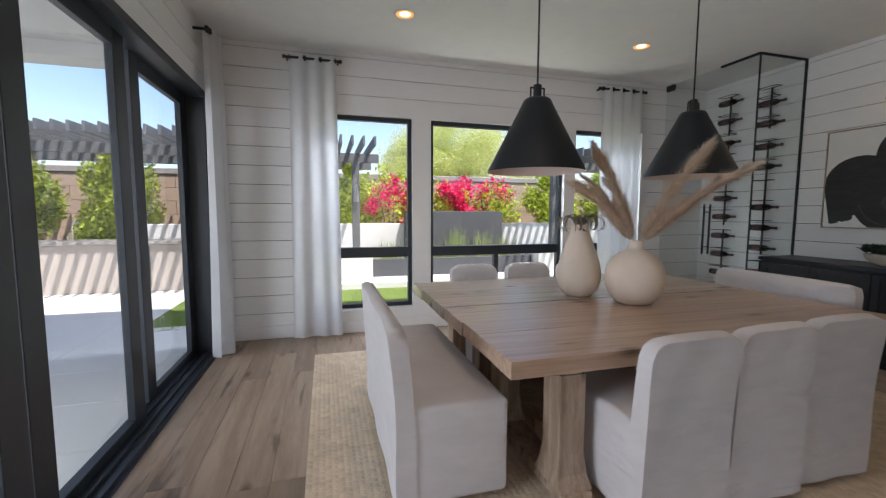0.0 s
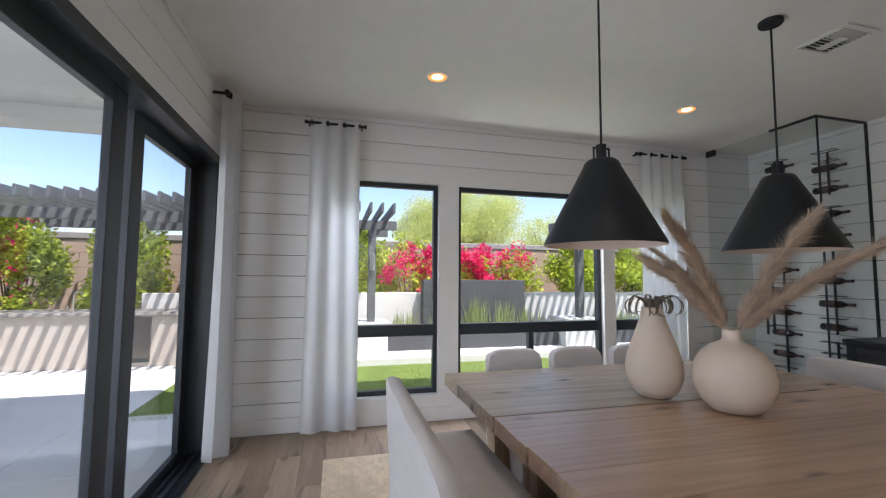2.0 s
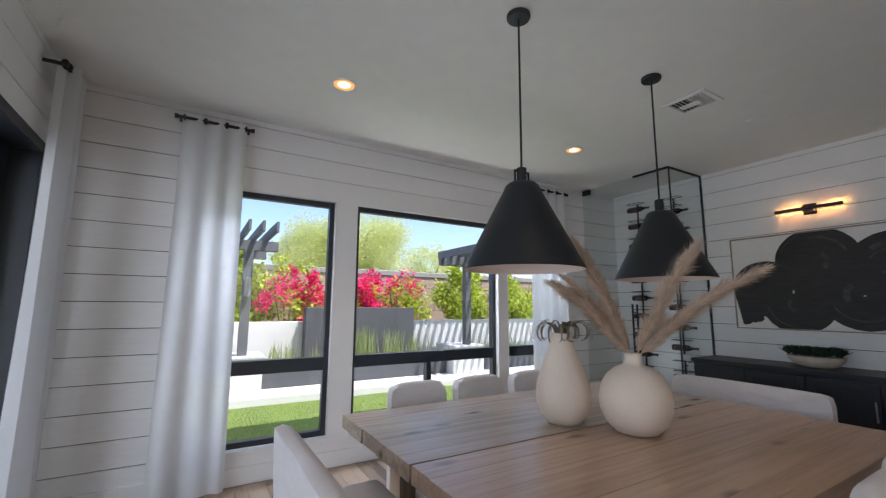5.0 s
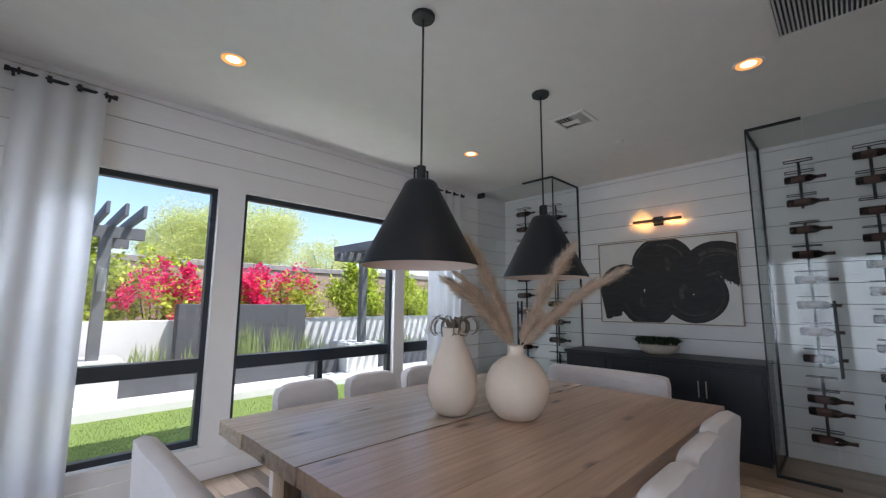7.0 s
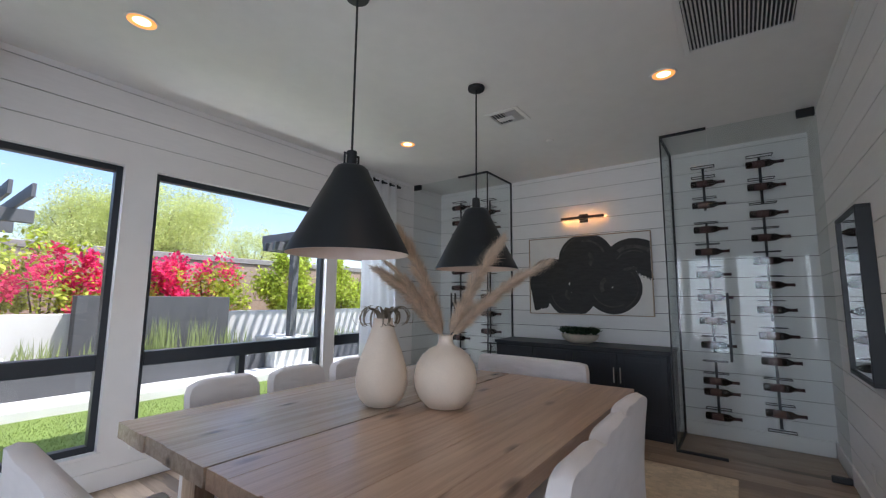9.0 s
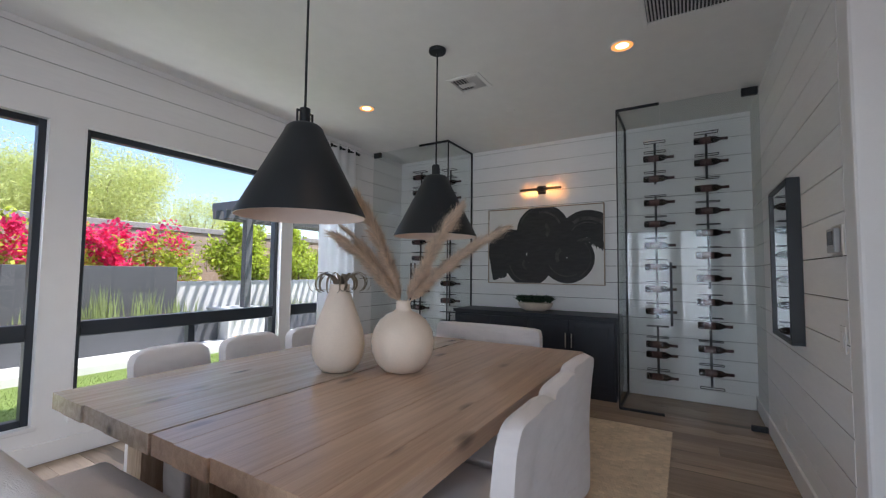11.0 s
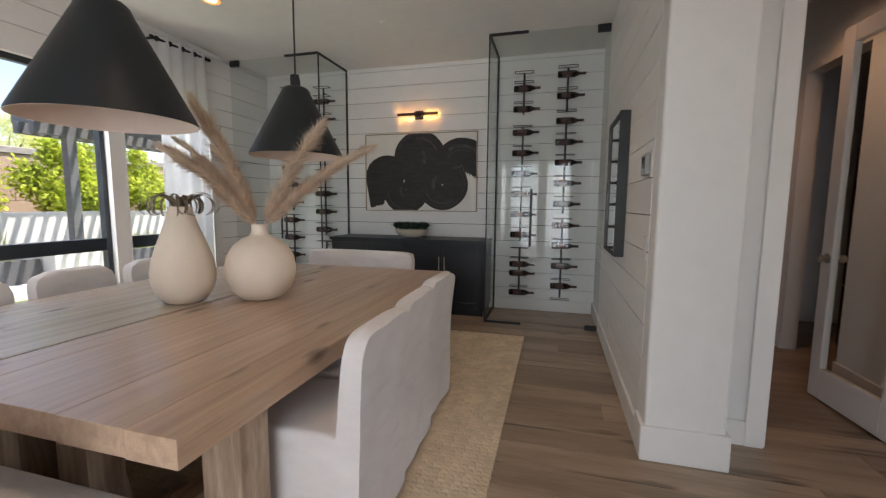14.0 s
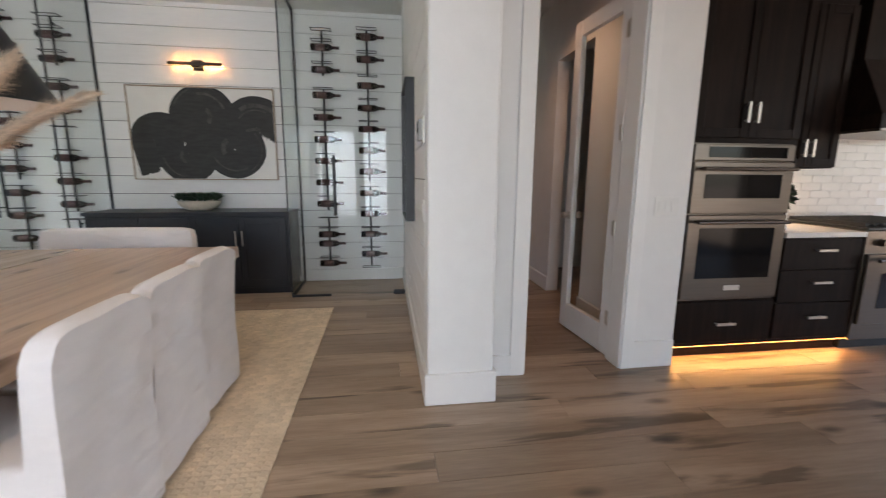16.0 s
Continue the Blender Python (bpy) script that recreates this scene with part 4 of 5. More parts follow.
bowl = thing("planter_bowl", pose(4.93, 2.40, CH), "low oval travertine bowl on the console", "bowl")
prof = [(0.0, 0.0), (0.10, 0.0), (0.15, 0.02), (0.19, 0.06), (0.205, 0.10), (0.197, 0.10), (0.18, 0.07), (0.0, 0.06)]
b = part("bowl", lathe(prof, 40), STONE_BOWL, bowl, smooth=True)
b.scale = (0.55, 1.08, 1.0)
succ = thing("succulents", pose(4.93, 2.40, CH + 0.088), "dense dark green succulents filling the bowl", "plant")
for k in range(22):
    cy, cx = -0.19 + 0.38 * k / 21 + rnd.uniform(-0.01, 0.01), rnd.uniform(-0.06, 0.06)
    bm = bmesh.new()
    for i in range(20):
        a, up, ln = i * 2.4, 0.35 + 0.055 * i, 0.098 - 0.0014 * i
        way = Vector((math.cos(a) * math.cos(up), math.sin(a) * math.cos(up), math.sin(up)))
        side = Vector((-math.sin(a), math.cos(a), 0)) * 0.015
        base = Vector((cx, cy, 0.012 + 0.03 * rnd.random()))
        q = [base - side * 0.5, base + side * 0.5, base + way * ln * 0.6 + side, base + way * ln, base + way * ln * 0.6 - side]
        vs = [bm.verts.new(v) for v in q]
        lift = bm.verts.new(base + way * ln * 0.5 + Vector((0, 0, 0.007)))
        for i0 in range(5):
            bm.faces.new((vs[i0], vs[(i0 + 1) % 5], lift))
    part("rosette", bm, SUCCULENT, succ)

# framed painting of overlapping brushed circles
AY0, AY1, AZ0, AZ1 = 1.622, 3.128, 1.207, 2.20
art = thing("wall_art", pose(XE, (AY0 + AY1) / 2, (AZ0 + AZ1) / 2), "large abstract canvas of black brushed arcs in a thin oak frame", "painting")
AW, AH = AY1 - AY0, AZ1 - AZ0
part("canvas", block(-0.036, -0.002, -AW / 2 + 0.012, AW / 2 - 0.012, -AH / 2 + 0.012, AH / 2 - 0.012), CANVAS, art)
bm = bmesh.new()
for a, b, c, d in ((-AW / 2, AW / 2, -AH / 2, -AH / 2 + 0.009), (-AW / 2, AW / 2, AH / 2 - 0.009, AH / 2), (-AW / 2, -AW / 2 + 0.009, -AH / 2 + 0.009, AH / 2 - 0.009), (AW / 2 - 0.009, AW / 2, -AH / 2 + 0.009, AH / 2 - 0.009)):
    box(bm, -0.045, -0.001, a, b, c, d, 0.001)
part("frame", bm, PALE_OAK, art, "thin pale oak frame")


def blot(cy, cz, ry, rz, lift, mat, a0=0.0, a1=360.0, hole=0.0, name="brush_stroke"):
    """A brushed disc or arc of paint on the canvas; cy and cz run right and up from its middle."""
    bm = bmesh.new()
    n = 56
    outer, inner = [], []
    for i in range(n + 1):
        a = radians(a0 + (a1 - a0) * i / n)
        w = 1 + 0.006 * math.sin(5 * a + cy * 9) + 0.003 * math.sin(23 * a)
        y, z = cy + ry * w * math.cos(a), cz + rz * w * math.sin(a)
        outer.append(bm.verts.new((lift, -max(-AW / 2 + 0.013, min(AW / 2 - 0.013, y)), max(-AH / 2 + 0.013, min(AH / 2 - 0.013, z)))))
        y, z = cy + ry * hole * math.cos(a), cz + rz * hole * math.sin(a)
        inner.append(bm.verts.new((lift, -max(-AW / 2 + 0.013, min(AW / 2 - 0.013, y)), max(-AH / 2 + 0.013, min(AH / 2 - 0.013, z)))))
    for i in range(n):
        bm.faces.new((outer[i], outer[i + 1], inner[i + 1], inner[i]))
    part(name, bm, mat, art)


blot(-0.45, -0.07, 0.305, 0.295, -0.0370, INK, hole=0.02)
blot(0.0, 0.185, 0.342, 0.342, -0.0374, INK, hole=0.02)
blot(-0.19, -0.215, 0.315, 0.315, -0.0378, INK, hole=0.02)
blot(0.555, 0.075, 0.37, 0.343, -0.0380, INK, -4, 200, 0.02)
blot(0.31, -0.160, 0.330, 0.318, -0.0384, INK, hole=0.02)
blot(0.06, -0.03, 0.20, 0.26, -0.0387, INK, hole=0.02)
# dry, greyer sweeps of the brush inside the discs
for cy, cz, ry, rz, a0, a1, hole in ((0.555, 0.075, 0.29, 0.265, 35, 128, 0.84), (0.555, 0.075, 0.22, 0.20, 60, 150, 0.93), (0.0, 0.19, 0.10, 0.11, -50, 60, 0.55),
                                    (0.0, 0.19, 0.25, 0.25, 20, 100, 0.90), (0.0, 0.19, 0.31, 0.31, 60, 160, 0.96), (0.29, -0.15, 0.13, 0.13, 120, 215, 0.62),
                                    (0.31, -0.16, 0.25, 0.24, 200, 300, 0.93), (0.31, -0.16, 0.29, 0.28, -60, 40, 0.96), (-0.20, -0.24, 0.07, 0.08, 130, 260, 0.55),
                                    (-0.19, -0.21, 0.26, 0.26, 190, 260, 0.95), (0.53, 0.03, 0.10, 0.05, 40, 170, 0.35)):
    blot(cy, cz, ry, rz, -0.0391, INK_GREY, a0, a1, hole)
blot(-0.205, -0.13, 0.010, 0.040, -0.0394, CANVAS, 60, 170, name="bare_patch")
# ragged bristle ends of two strokes
for i in range(30):
    u = i / 29
    bm = block(-0.0389 - 0.00003 * i, -0.0382, -0.0042, 0.0042, -0.02 - 0.075 * u - 0.045 * rnd.random(), 0.06)
    p = part("brush_stroke", bm, INK, art)
    p.matrix_basis = pose(0, -(0.565 + 0.172 * u), 0.055 - 0.03 * u, -12 + rnd.uniform(-4, 4), 0, 0)
for i in range(26):
    u = i / 25
    p = part("brush_stroke", block(-0.0377 - 0.00003 * i, -0.0368, -0.0075, 0.0075, -0.345 + 0.05 * u - 0.022 * rnd.random(), 0.05), INK, art)
    p.matrix_basis = pose(0, 0.738 - 0.215 * u, -0.10, -10 + 4 * u, 0, 0)

sconce = thing("picture_light", pose(XE, 2.388, 2.425), "black bar picture light glowing on the wall", "wall lamp")
part("backplate", block(-0.012, -0.0005, -0.055, 0.055, -0.055, 0.055, 0.004), BLACK, sconce)
part("hub", block(-0.075, -0.0125, -0.045, 0.045, -0.03, 0.03, 0.004), BLACK, sconce)
part("bar", block(-0.095, -0.065, -0.27, 0.27, -0.016, 0.016, 0.006, 2), BLACK, sconce)
part("diffuser", block(-0.064, -0.058, -0.26, -0.05, -0.008, 0.008), WARM_STRIP, sconce, "lit warm strip")
part("diffuser", block(-0.064, -0.058, 0.05, 0.26, -0.008, 0.008), WARM_STRIP, sconce, "lit warm strip")
for s in (-1, 1):
    lamp("picture_light_glow", "AREA", 1.3, look((XE - 0.062, 2.388 + s * 0.16, 2.425), (XE, 2.388 + s * 0.16, 2.425)), (1.0, 0.45, 0.12), (0.2, 0.02))

# ---- south partition: mirror, thermostat, plates ----
mir = thing("wall_mirror", pose(3.48, YS, 1.44), "tall mirror in a deep black metal frame", "mirror")
MW, MH = 0.62, 1.01
bm = bmesh.new()
for a, b, c, d in ((-MW / 2, MW / 2, -MH / 2, -MH / 2 + 0.022), (-MW / 2, MW / 2, MH / 2 - 0.022, MH / 2), (-MW / 2, -MW / 2 + 0.022, -MH / 2 + 0.022, MH / 2 - 0.022), (MW / 2 - 0.022, MW / 2, -MH / 2 + 0.022, MH / 2 - 0.022)):
    box(bm, a, b, 0.0005, 0.068, c, d, 0.002)
part("frame", bm, BLACK, mir)
part("mirror_glass", block(-MW / 2 + 0.022, MW / 2 - 0.022, 0.044, 0.054, -MH / 2 + 0.022, MH / 2 - 0.022), MIRROR, mir)

therm = thing("thermostat", pose(2.475, YS, 1.51), "square silver-grey wall thermostat", "thermostat")
part("plate", block(-0.07, 0.07, 0.0005, 0.012, -0.07, 0.07, 0.003), NICKEL, therm)
part("housing", block(-0.058, 0.058, 0.0125, 0.034, -0.055, 0.055, 0.006, 2), GREY_PLASTIC, therm)
part("screen", block(-0.04, 0.04, 0.0345, 0.036, -0.02, 0.04), DARK_GLASS, therm)


def plate(m, w, h, label, rockers):
    p = thing("switch_plate" if rockers else "wall_outlet", m, label, "switch" if rockers else "outlet")
    part("cover", block(-w / 2, w / 2, 0.0005, 0.006, -h / 2, h / 2, 0.002), PLASTIC, p)
    for i in range(max(1, rockers)):
        x = (i - (rockers - 1) / 2) * 0.046 if rockers else 0
        part("rocker" if rockers else "socket_face", block(x - 0.016, x + 0.016, 0.0062, 0.0095, -0.034, 0.034, 0.002), PLASTIC, p)


plate(pose(2.475, YS, 1.07), 0.08, 0.12, "white single light switch plate", 1)
plate(pose(3.83, YS, 0.30), 0.075, 0.115, "white duplex wall outlet", 0)
plate(pose(2.545, -1.36, 1.085, 0, 0, 90), 0.17, 0.12, "white triple rocker switch plate", 3)

# ---- hall door ----
door = tagged(thing("door_2", pose(2.722, -1.166, 0, 0, 0, 4.5), "white glazed hall door standing open", "door"), kind="structure")
DW, DH = 0.675, 2.42
bm = bmesh.new()
for a, b, lo, hi in ((0.0, 0.095, 0.012, DH), (DW - 0.095, DW, 0.012, DH), (0.095, DW - 0.095, 0.012, 0.22), (0.095, DW - 0.095, DH - 0.105, DH)):
    box(bm, a, b, -0.002, 0.040, lo, hi, 0.003)
part("leaf", bm, TRIM, door)
part("pane", block(0.095, DW - 0.095, 0.016, 0.022, 0.22, DH - 0.105), GLASS, door).visible_shadow = False
for z in (0.29, 0.925, 1.555, 2.185):
    bm = block(-0.03, 0.035, 0.0405, 0.0435, z - 0.05, z + 0.05)
    tube(bm, (-0.004, 0.047, z - 0.052), (-0.004, 0.047, z + 0.052), 0.007, n=10)
    part("hinge", bm, NICKEL, door, "satin nickel butt hinge")
for s in (1, -1):
    y = 0.042 if s > 0 else -0.004
    bm = lathe([(0.0, 0.062), (0.02, 0.06), (0.028, 0.048), (0.024, 0.034), (0.011, 0.028), (0.011, 0.008), (0.031, 0.006), (0.032, 0.0)], 24)
    k = part("knob", bm, NICKEL, door, "round satin nickel knob", smooth=True)
    k.matrix_basis = pose(DW - 0.06, y, 0.96, -90 * s, 0, 0)
bm = bmesh.new()
box(bm, 2.527, 2.545, -1.215, -1.130, 0, 2.545, 0.003)
box(bm, 2.527, 2.545, -0.455, -0.365, 0, 2.545, 0.003)
box(bm, 2.527, 2.545, -1.130, -0.455, 2.462, 2.545, 0.003)
box(bm, 2.545, 2.705, -1.1345, -1.118, 0, 2.462)
box(bm, 2.545, 2.705, -0.468, -0.4505, 0, 2.462)
box(bm, 2.545, 2.705, -1.118, -0.468, 2.445, 2.462)
structure("trim_door", bm, TRIM, "white painted door casing", "trim")
plate(pose(3.28, -1.38, 1.12), 0.08, 0.12, "white single light switch plate in the hall", 1)
fridge = thing("refrigerator", pose(4.05, -2.15, 0), "tall dark refrigerator behind the hall opening", "refrigerator")
part("body", block(-0.42, 0.42, -0.42, 0.30, 0.0, 1.83, 0.008), BLACK, fridge)
for a, b in ((-0.415, -0.004), (0.004, 0.415)):
    d = part("door", block(a, b, 0.302, 0.345, 0.62, 1.82, 0.008), STEEL, fridge)
    x = b - 0.05 if b < 0.1 else a + 0.05
    part("handle", block(x - 0.012, x + 0.012, 0.385, 0.405, 0.75, 1.7, 0.004), STEEL, d)
part("drawer", block(-0.415, 0.415, 0.302, 0.345, 0.06, 0.61, 0.008), STEEL, fridge)
wallcab = thing("wall_cabinet", pose(4.05, -2.25, 1.88), "dark espresso cabinet above the refrigerator", "cabinet")
part("body", block(-0.44, 0.44, -0.34, 0.30, 0, 0.62, 0.003), ESPRESSO, wallcab)
for a, b in ((-0.435, -0.003), (0.003, 0.435)):
    part("door", block(a, b, 0.302, 0.322, 0.01, 0.61, 0.003), ESPRESSO, wallcab)
hall_lamp = lamp("hall_downlight", "SPOT", 11, look((3.75, -0.75, H - 0.03), (3.75, -0.75, 0)), (1.0, 0.58, 0.33))
hall_lamp.data.spot_size, hall_lamp.data.spot_blend, hall_lamp.data.shadow_soft_size = radians(130), 0.8, 0.06

# ---- kitchen ----
KX = 2.60


def shaker(parent, y0, y1, z0, z1, x, handle=None):
    """A framed cabinet front at x that faces -x; handle: a (y, z, upright) place."""
    d = part("door" if z1 - z0 > 0.45 else "drawer", block(x - 0.012, x, y0, y1, z0, z1, 0.002), ESPRESSO, parent)
    bm = bmesh.new()
    r = 0.058
    for a, b, c, e in ((y0, y0 + r, z0, z1), (y1 - r, y1, z0, z1), (y0 + r, y1 - r, z0, z0 + r), (y0 + r, y1 - r, z1 - r, z1)):
        box(bm, x - 0.021, x - 0.0122, a, b, c, e, 0.002)
    if z1 - z0 > 0.3:
        part("rail_frame", bm, ESPRESSO, d)
    else:
        bm.free()
    if handle:
        y, z, upright = handle
        hy, hz = (0.009, 0.065) if upright else (0.075, 0.009)
        bm = block(x - 0.052, x - 0.042, y - hy, y + hy, z - hz, z + hz, 0.002)
        for s in (-0.75, 0.75):
            tube(bm, (x - 0.045, y + s * (0 if upright else hy), z + s * (hz if upright else 0)), (x - 0.012, y + s * (0 if upright else hy), z + s * (hz if upright else 0)), 0.005, n=8)
        part("handle", bm, NICKEL, d, "satin nickel bar pull")


TY0, TY1 = -2.30, -1.515
tower = thing("oven_cabinet", pose(0, 0, 0), "tall espresso-stained oven cabinet", "cabinet")
part("body", block(KX, 3.28, TY0, TY1, 0.10, 3.0, 0.002), ESPRESSO, tower)
part("toe_kick", block(KX + 0.07, 3.27, TY0, TY1, 0.0, 0.099), ESPRESSO, tower)
mid = (TY0 + TY1) / 2
shaker(tower, TY0 + 0.012, mid - 0.002, 1.52, 2.55, KX - 0.001, (mid - 0.035, 1.675, True))
shaker(tower, mid + 0.002, TY1 - 0.012, 1.52, 2.55, KX - 0.001, (mid + 0.035, 1.675, True))
shaker(tower, TY0 + 0.012, TY1 - 0.012, 0.13, 0.425, KX - 0.001, (mid, 0.27, False))

oven = thing("wall_oven", pose(0, 0, 0), "stainless double wall oven with microwave above", "oven")
OY0, OY1 = -2.262, -1.535
part("trim_frame", block(KX - 0.012, KX - 0.002, OY0 - 0.008, OY1 + 0.008, 0.438, 1.487, 0.002), STEEL, oven)
part("control_panel", block(KX - 0.035, KX - 0.0125, OY0, OY1, 1.375, 1.478, 0.004), STEEL, oven)
part("display", block(KX - 0.0375, KX - 0.0355, OY0 + 0.06, OY1 - 0.10, 1.395, 1.462), DARK_GLASS, oven, "black glass control display")
for lo, hi, win0, win1 in ((1.037, 1.368, 1.135, 1.288), (0.455, 1.027, 0.60, 0.94)):
    d = part("oven_door", block(KX - 0.045, KX - 0.0125, OY0, OY1, lo, hi, 0.005), STEEL, oven)
    part("door_window", block(KX - 0.0475, KX - 0.0455, OY0 + 0.085, OY1 - 0.085, win0, win1), DARK_GLASS, d, "black oven glass")
    bm = rod((KX - 0.095, OY0 + 0.03, hi - 0.045), (KX - 0.095, OY1 - 0.03, hi - 0.045), 0.012, n=16)
    for y in (OY0 + 0.05, OY1 - 0.05):
        tube(bm, (KX - 0.095, y, hi - 0.045), (KX - 0.045, y, hi - 0.045), 0.010, n=10)
    part("handle", bm, STEEL, d, "round steel towel-bar handle")
part("badge", block(KX - 0.048, KX - 0.0462, mid - 0.06, mid + 0.06, 0.515, 0.55, 0.002), NICKEL, oven)

base = thing("base_cabinet", pose(0, 0, 0), "espresso-stained drawer base cabinet", "cabinet")
BY0, BY1 = -2.955, -2.302
part("body", block(KX, 3.28, BY0, BY1, 0.10, 0.862, 0.002), ESPRESSO, base)
part("toe_kick", block(KX + 0.07, 3.27, BY0, BY1, 0.0, 0.099), ESPRESSO, base)
for lo, hi in ((0.13, 0.39), (0.40, 0.63), (0.64, 0.85)):
    shaker(base, BY0 + 0.01, BY1 - 0.01, lo, hi, KX - 0.001, ((BY0 + BY1) / 2, (lo + hi) / 2 + 0.03, False))
strip = thing("toe_kick_light", pose(KX + 0.03, -2.25, 0.088), "warm strip light under the cabinets", "strip light")
part("strip", block(-0.008, 0.008, -0.73, 0.73, 0, 0.006), WARM_STRIP, strip)
lamp("toe_kick_glow", "AREA", 1.2, look((KX + 0.03, -2.25, 0.084), (KX - 0.05, -2.25, 0)), (1.0, 0.50, 0.15), (1.44, 0.04))
structure("counter_kitchen", block(KX - 0.025, 3.285, BY0, BY1 - 0.002, 0.863, 0.90, 0.003), QUARTZ, "white quartz kitchen counter", "counter")
upper = thing("wall_cabinet", pose(0, 0, 0), "espresso-stained upper wall cabinet", "cabinet")
part("body", block(2.95, 3.285, -3.03, -2.302, 1.345, 3.0, 0.002), ESPRESSO, upper)
shaker(upper, -2.750, -2.47, 1.355, 2.5, 2.949, (-2.718, 1.49, True))
shaker(upper, -3.025, -2.755, 1.355, 2.5, 2.949, (-2.788, 1.49, True))
lamp("under_cabinet_glow", "AREA", 1.7, look((3.15, -2.62, 1.338), (3.18, -2.62, 0.9)), (1.0, 0.70, 0.42), (0.45, 0.05))
hood = thing("range_hood", pose(0, 0, 0), "dark range hood over the cooktop", "range hood")
bm = bmesh.new()
rows = [[bm.verts.new(p) for p in ((x, -3.035 - d, z), (3.285, -3.035 - d, z), (3.285, -4.05 + d, z), (x, -4.05 + d, z))] for x, z, d in ((2.68, 1.62, 0.0), (2.68, 1.72, 0.0), (2.95, 2.15, 0.12), (2.95, 3.0, 0.12))]
for a, b in zip(rows, rows[1:]):
    for i in range(4):
        bm.faces.new((a[i], a[(i + 1) % 4], b[(i + 1) % 4], b[i]))
bm.faces.new(rows[0]), bm.faces.new(rows[-1])
part("canopy", bm, ESPRESSO, hood)
part("lip", block(2.672, 3.28, -4.055, -3.032, 1.60, 1.619), STEEL, hood)
rng = thing("range_cooker", pose(0, 0, 0), "stainless range with black cooktop", "range")
RY0, RY1 = -3.87, -2.96
part("body", block(KX - 0.02, 3.28, RY0, RY1, 0.09, 0.905, 0.004), STEEL, rng)
part("plinth", block(KX + 0.05, 3.27, RY0 + 0.02, RY1 - 0.02, 0, 0.089), BLACK, rng)
part("cooktop", block(KX - 0.01, 3.27, RY0 + 0.01, RY1 - 0.01, 0.9055, 0.925, 0.003), BLACK, rng, "black iron cooktop")
d = part("oven_door", block(KX - 0.05, KX - 0.021, RY0 + 0.01, RY1 - 0.01, 0.22, 0.74, 0.005), STEEL, rng)
part("door_window", block(KX - 0.0525, KX - 0.0505, RY0 + 0.14, RY1 - 0.14, 0.34, 0.60), DARK_GLASS, d)
part("handle", rod((KX - 0.095, RY0 + 0.04, 0.70), (KX - 0.095, RY1 - 0.04, 0.70), 0.013, n=14), STEEL, d)
for i in range(5):
    part("burner_knob", rod((KX - 0.06, RY0 + 0.12 + 0.167 * i, 0.82), (KX - 0.02, RY0 + 0.12 + 0.167 * i, 0.82), 0.022, 0.026, 18), STEEL, rng)
for i in range(3):
    bm = bmesh.new()
    y0 = RY0 + 0.03 + 0.285 * i
    for k in range(4):
        box(bm, KX + 0.04, 3.22, y0 + 0.02 + k * 0.073, y0 + 0.034 + k * 0.073, 0.9255, 0.952, 0.002)
    for x in (KX + 0.06, 2.92, 3.19):
        box(bm, x, x + 0.014, y0 + 0.02, y0 + 0.253, 0.935, 0.949, 0.002)
    part("grate", bm, BLACK, rng)
pot = thing("flower_pot", pose(2.80, -2.45, 0.90), "white cylindrical pot on the counter", "pot")
part("pot", lathe([(0.0, 0.0), (0.055, 0.0), (0.06, 0.01), (0.06, 0.12), (0.054, 0.12), (0.052, 0.09), (0.0, 0.09)], 28), PLASTIC, pot, smooth=False)
herb = thing("potted_plant", pose(2.80, -2.45, 1.0), "small dark leafy plant in the pot", "plant")
part("stem", rod((0, 0, -0.01), (0.0, 0.01, 0.16), 0.006, 0.004, 8), BARK, herb)


# ---- outdoors ----
def leaves(name, parent, centre, size, count, leaf, mat, seed, clumps=14, droop=0.0, hollow=0.35, slim=0.28):
    """A crown of single leaves gathered in clumps, uneven and with gaps."""
    r = random.Random(seed)
    cs = []
    for _ in range(clumps):
        while True:
            p = Vector((r.uniform(-1, 1), r.uniform(-1, 1), r.uniform(-1, 1)))
            if hollow < p.length < 1:
                break
        cs.append((p, r.uniform(0.22, 0.46)))
    verts, faces = [], []
    for _ in range(count):
        c, cr = r.choice(cs)
        q = Vector((r.gauss(0, 1), r.gauss(0, 1), r.gauss(0, 1))).normalized() * cr * r.random() ** 0.45
        p = c + q
        p = Vector((centre[0] + p.x * size[0], centre[1] + p.y * size[1], centre[2] + p.z * size[2]))
        u = Vector((r.gauss(0, 1), r.gauss(0, 1), r.gauss(0, 0.8) - droop)).normalized()
        v = u.cross(Vector((r.gauss(0, 1), r.gauss(0, 1), r.gauss(0, 1)))).normalized()
        s = leaf * r.uniform(0.6, 1.3)
        k = len(verts)
        verts += [p, p + u * s * 0.5 + v * s * slim, p + u * s, p + u * s * 0.5 - v * s * slim]
        faces += [(k, k + 1, k + 2, k + 3)]
    data = bpy.data.meshes.new(name)
    data.from_pydata(verts, [], faces)
    data.materials.append(mat)
    ob = new(name, data)
    ob.parent = parent
    return ob


leaves("foliage", herb, (0, 0.01, 0.17), (0.07, 0.08, 0.10), 260, 0.05, SUCCULENT, 9, 9, 0, 0.1)

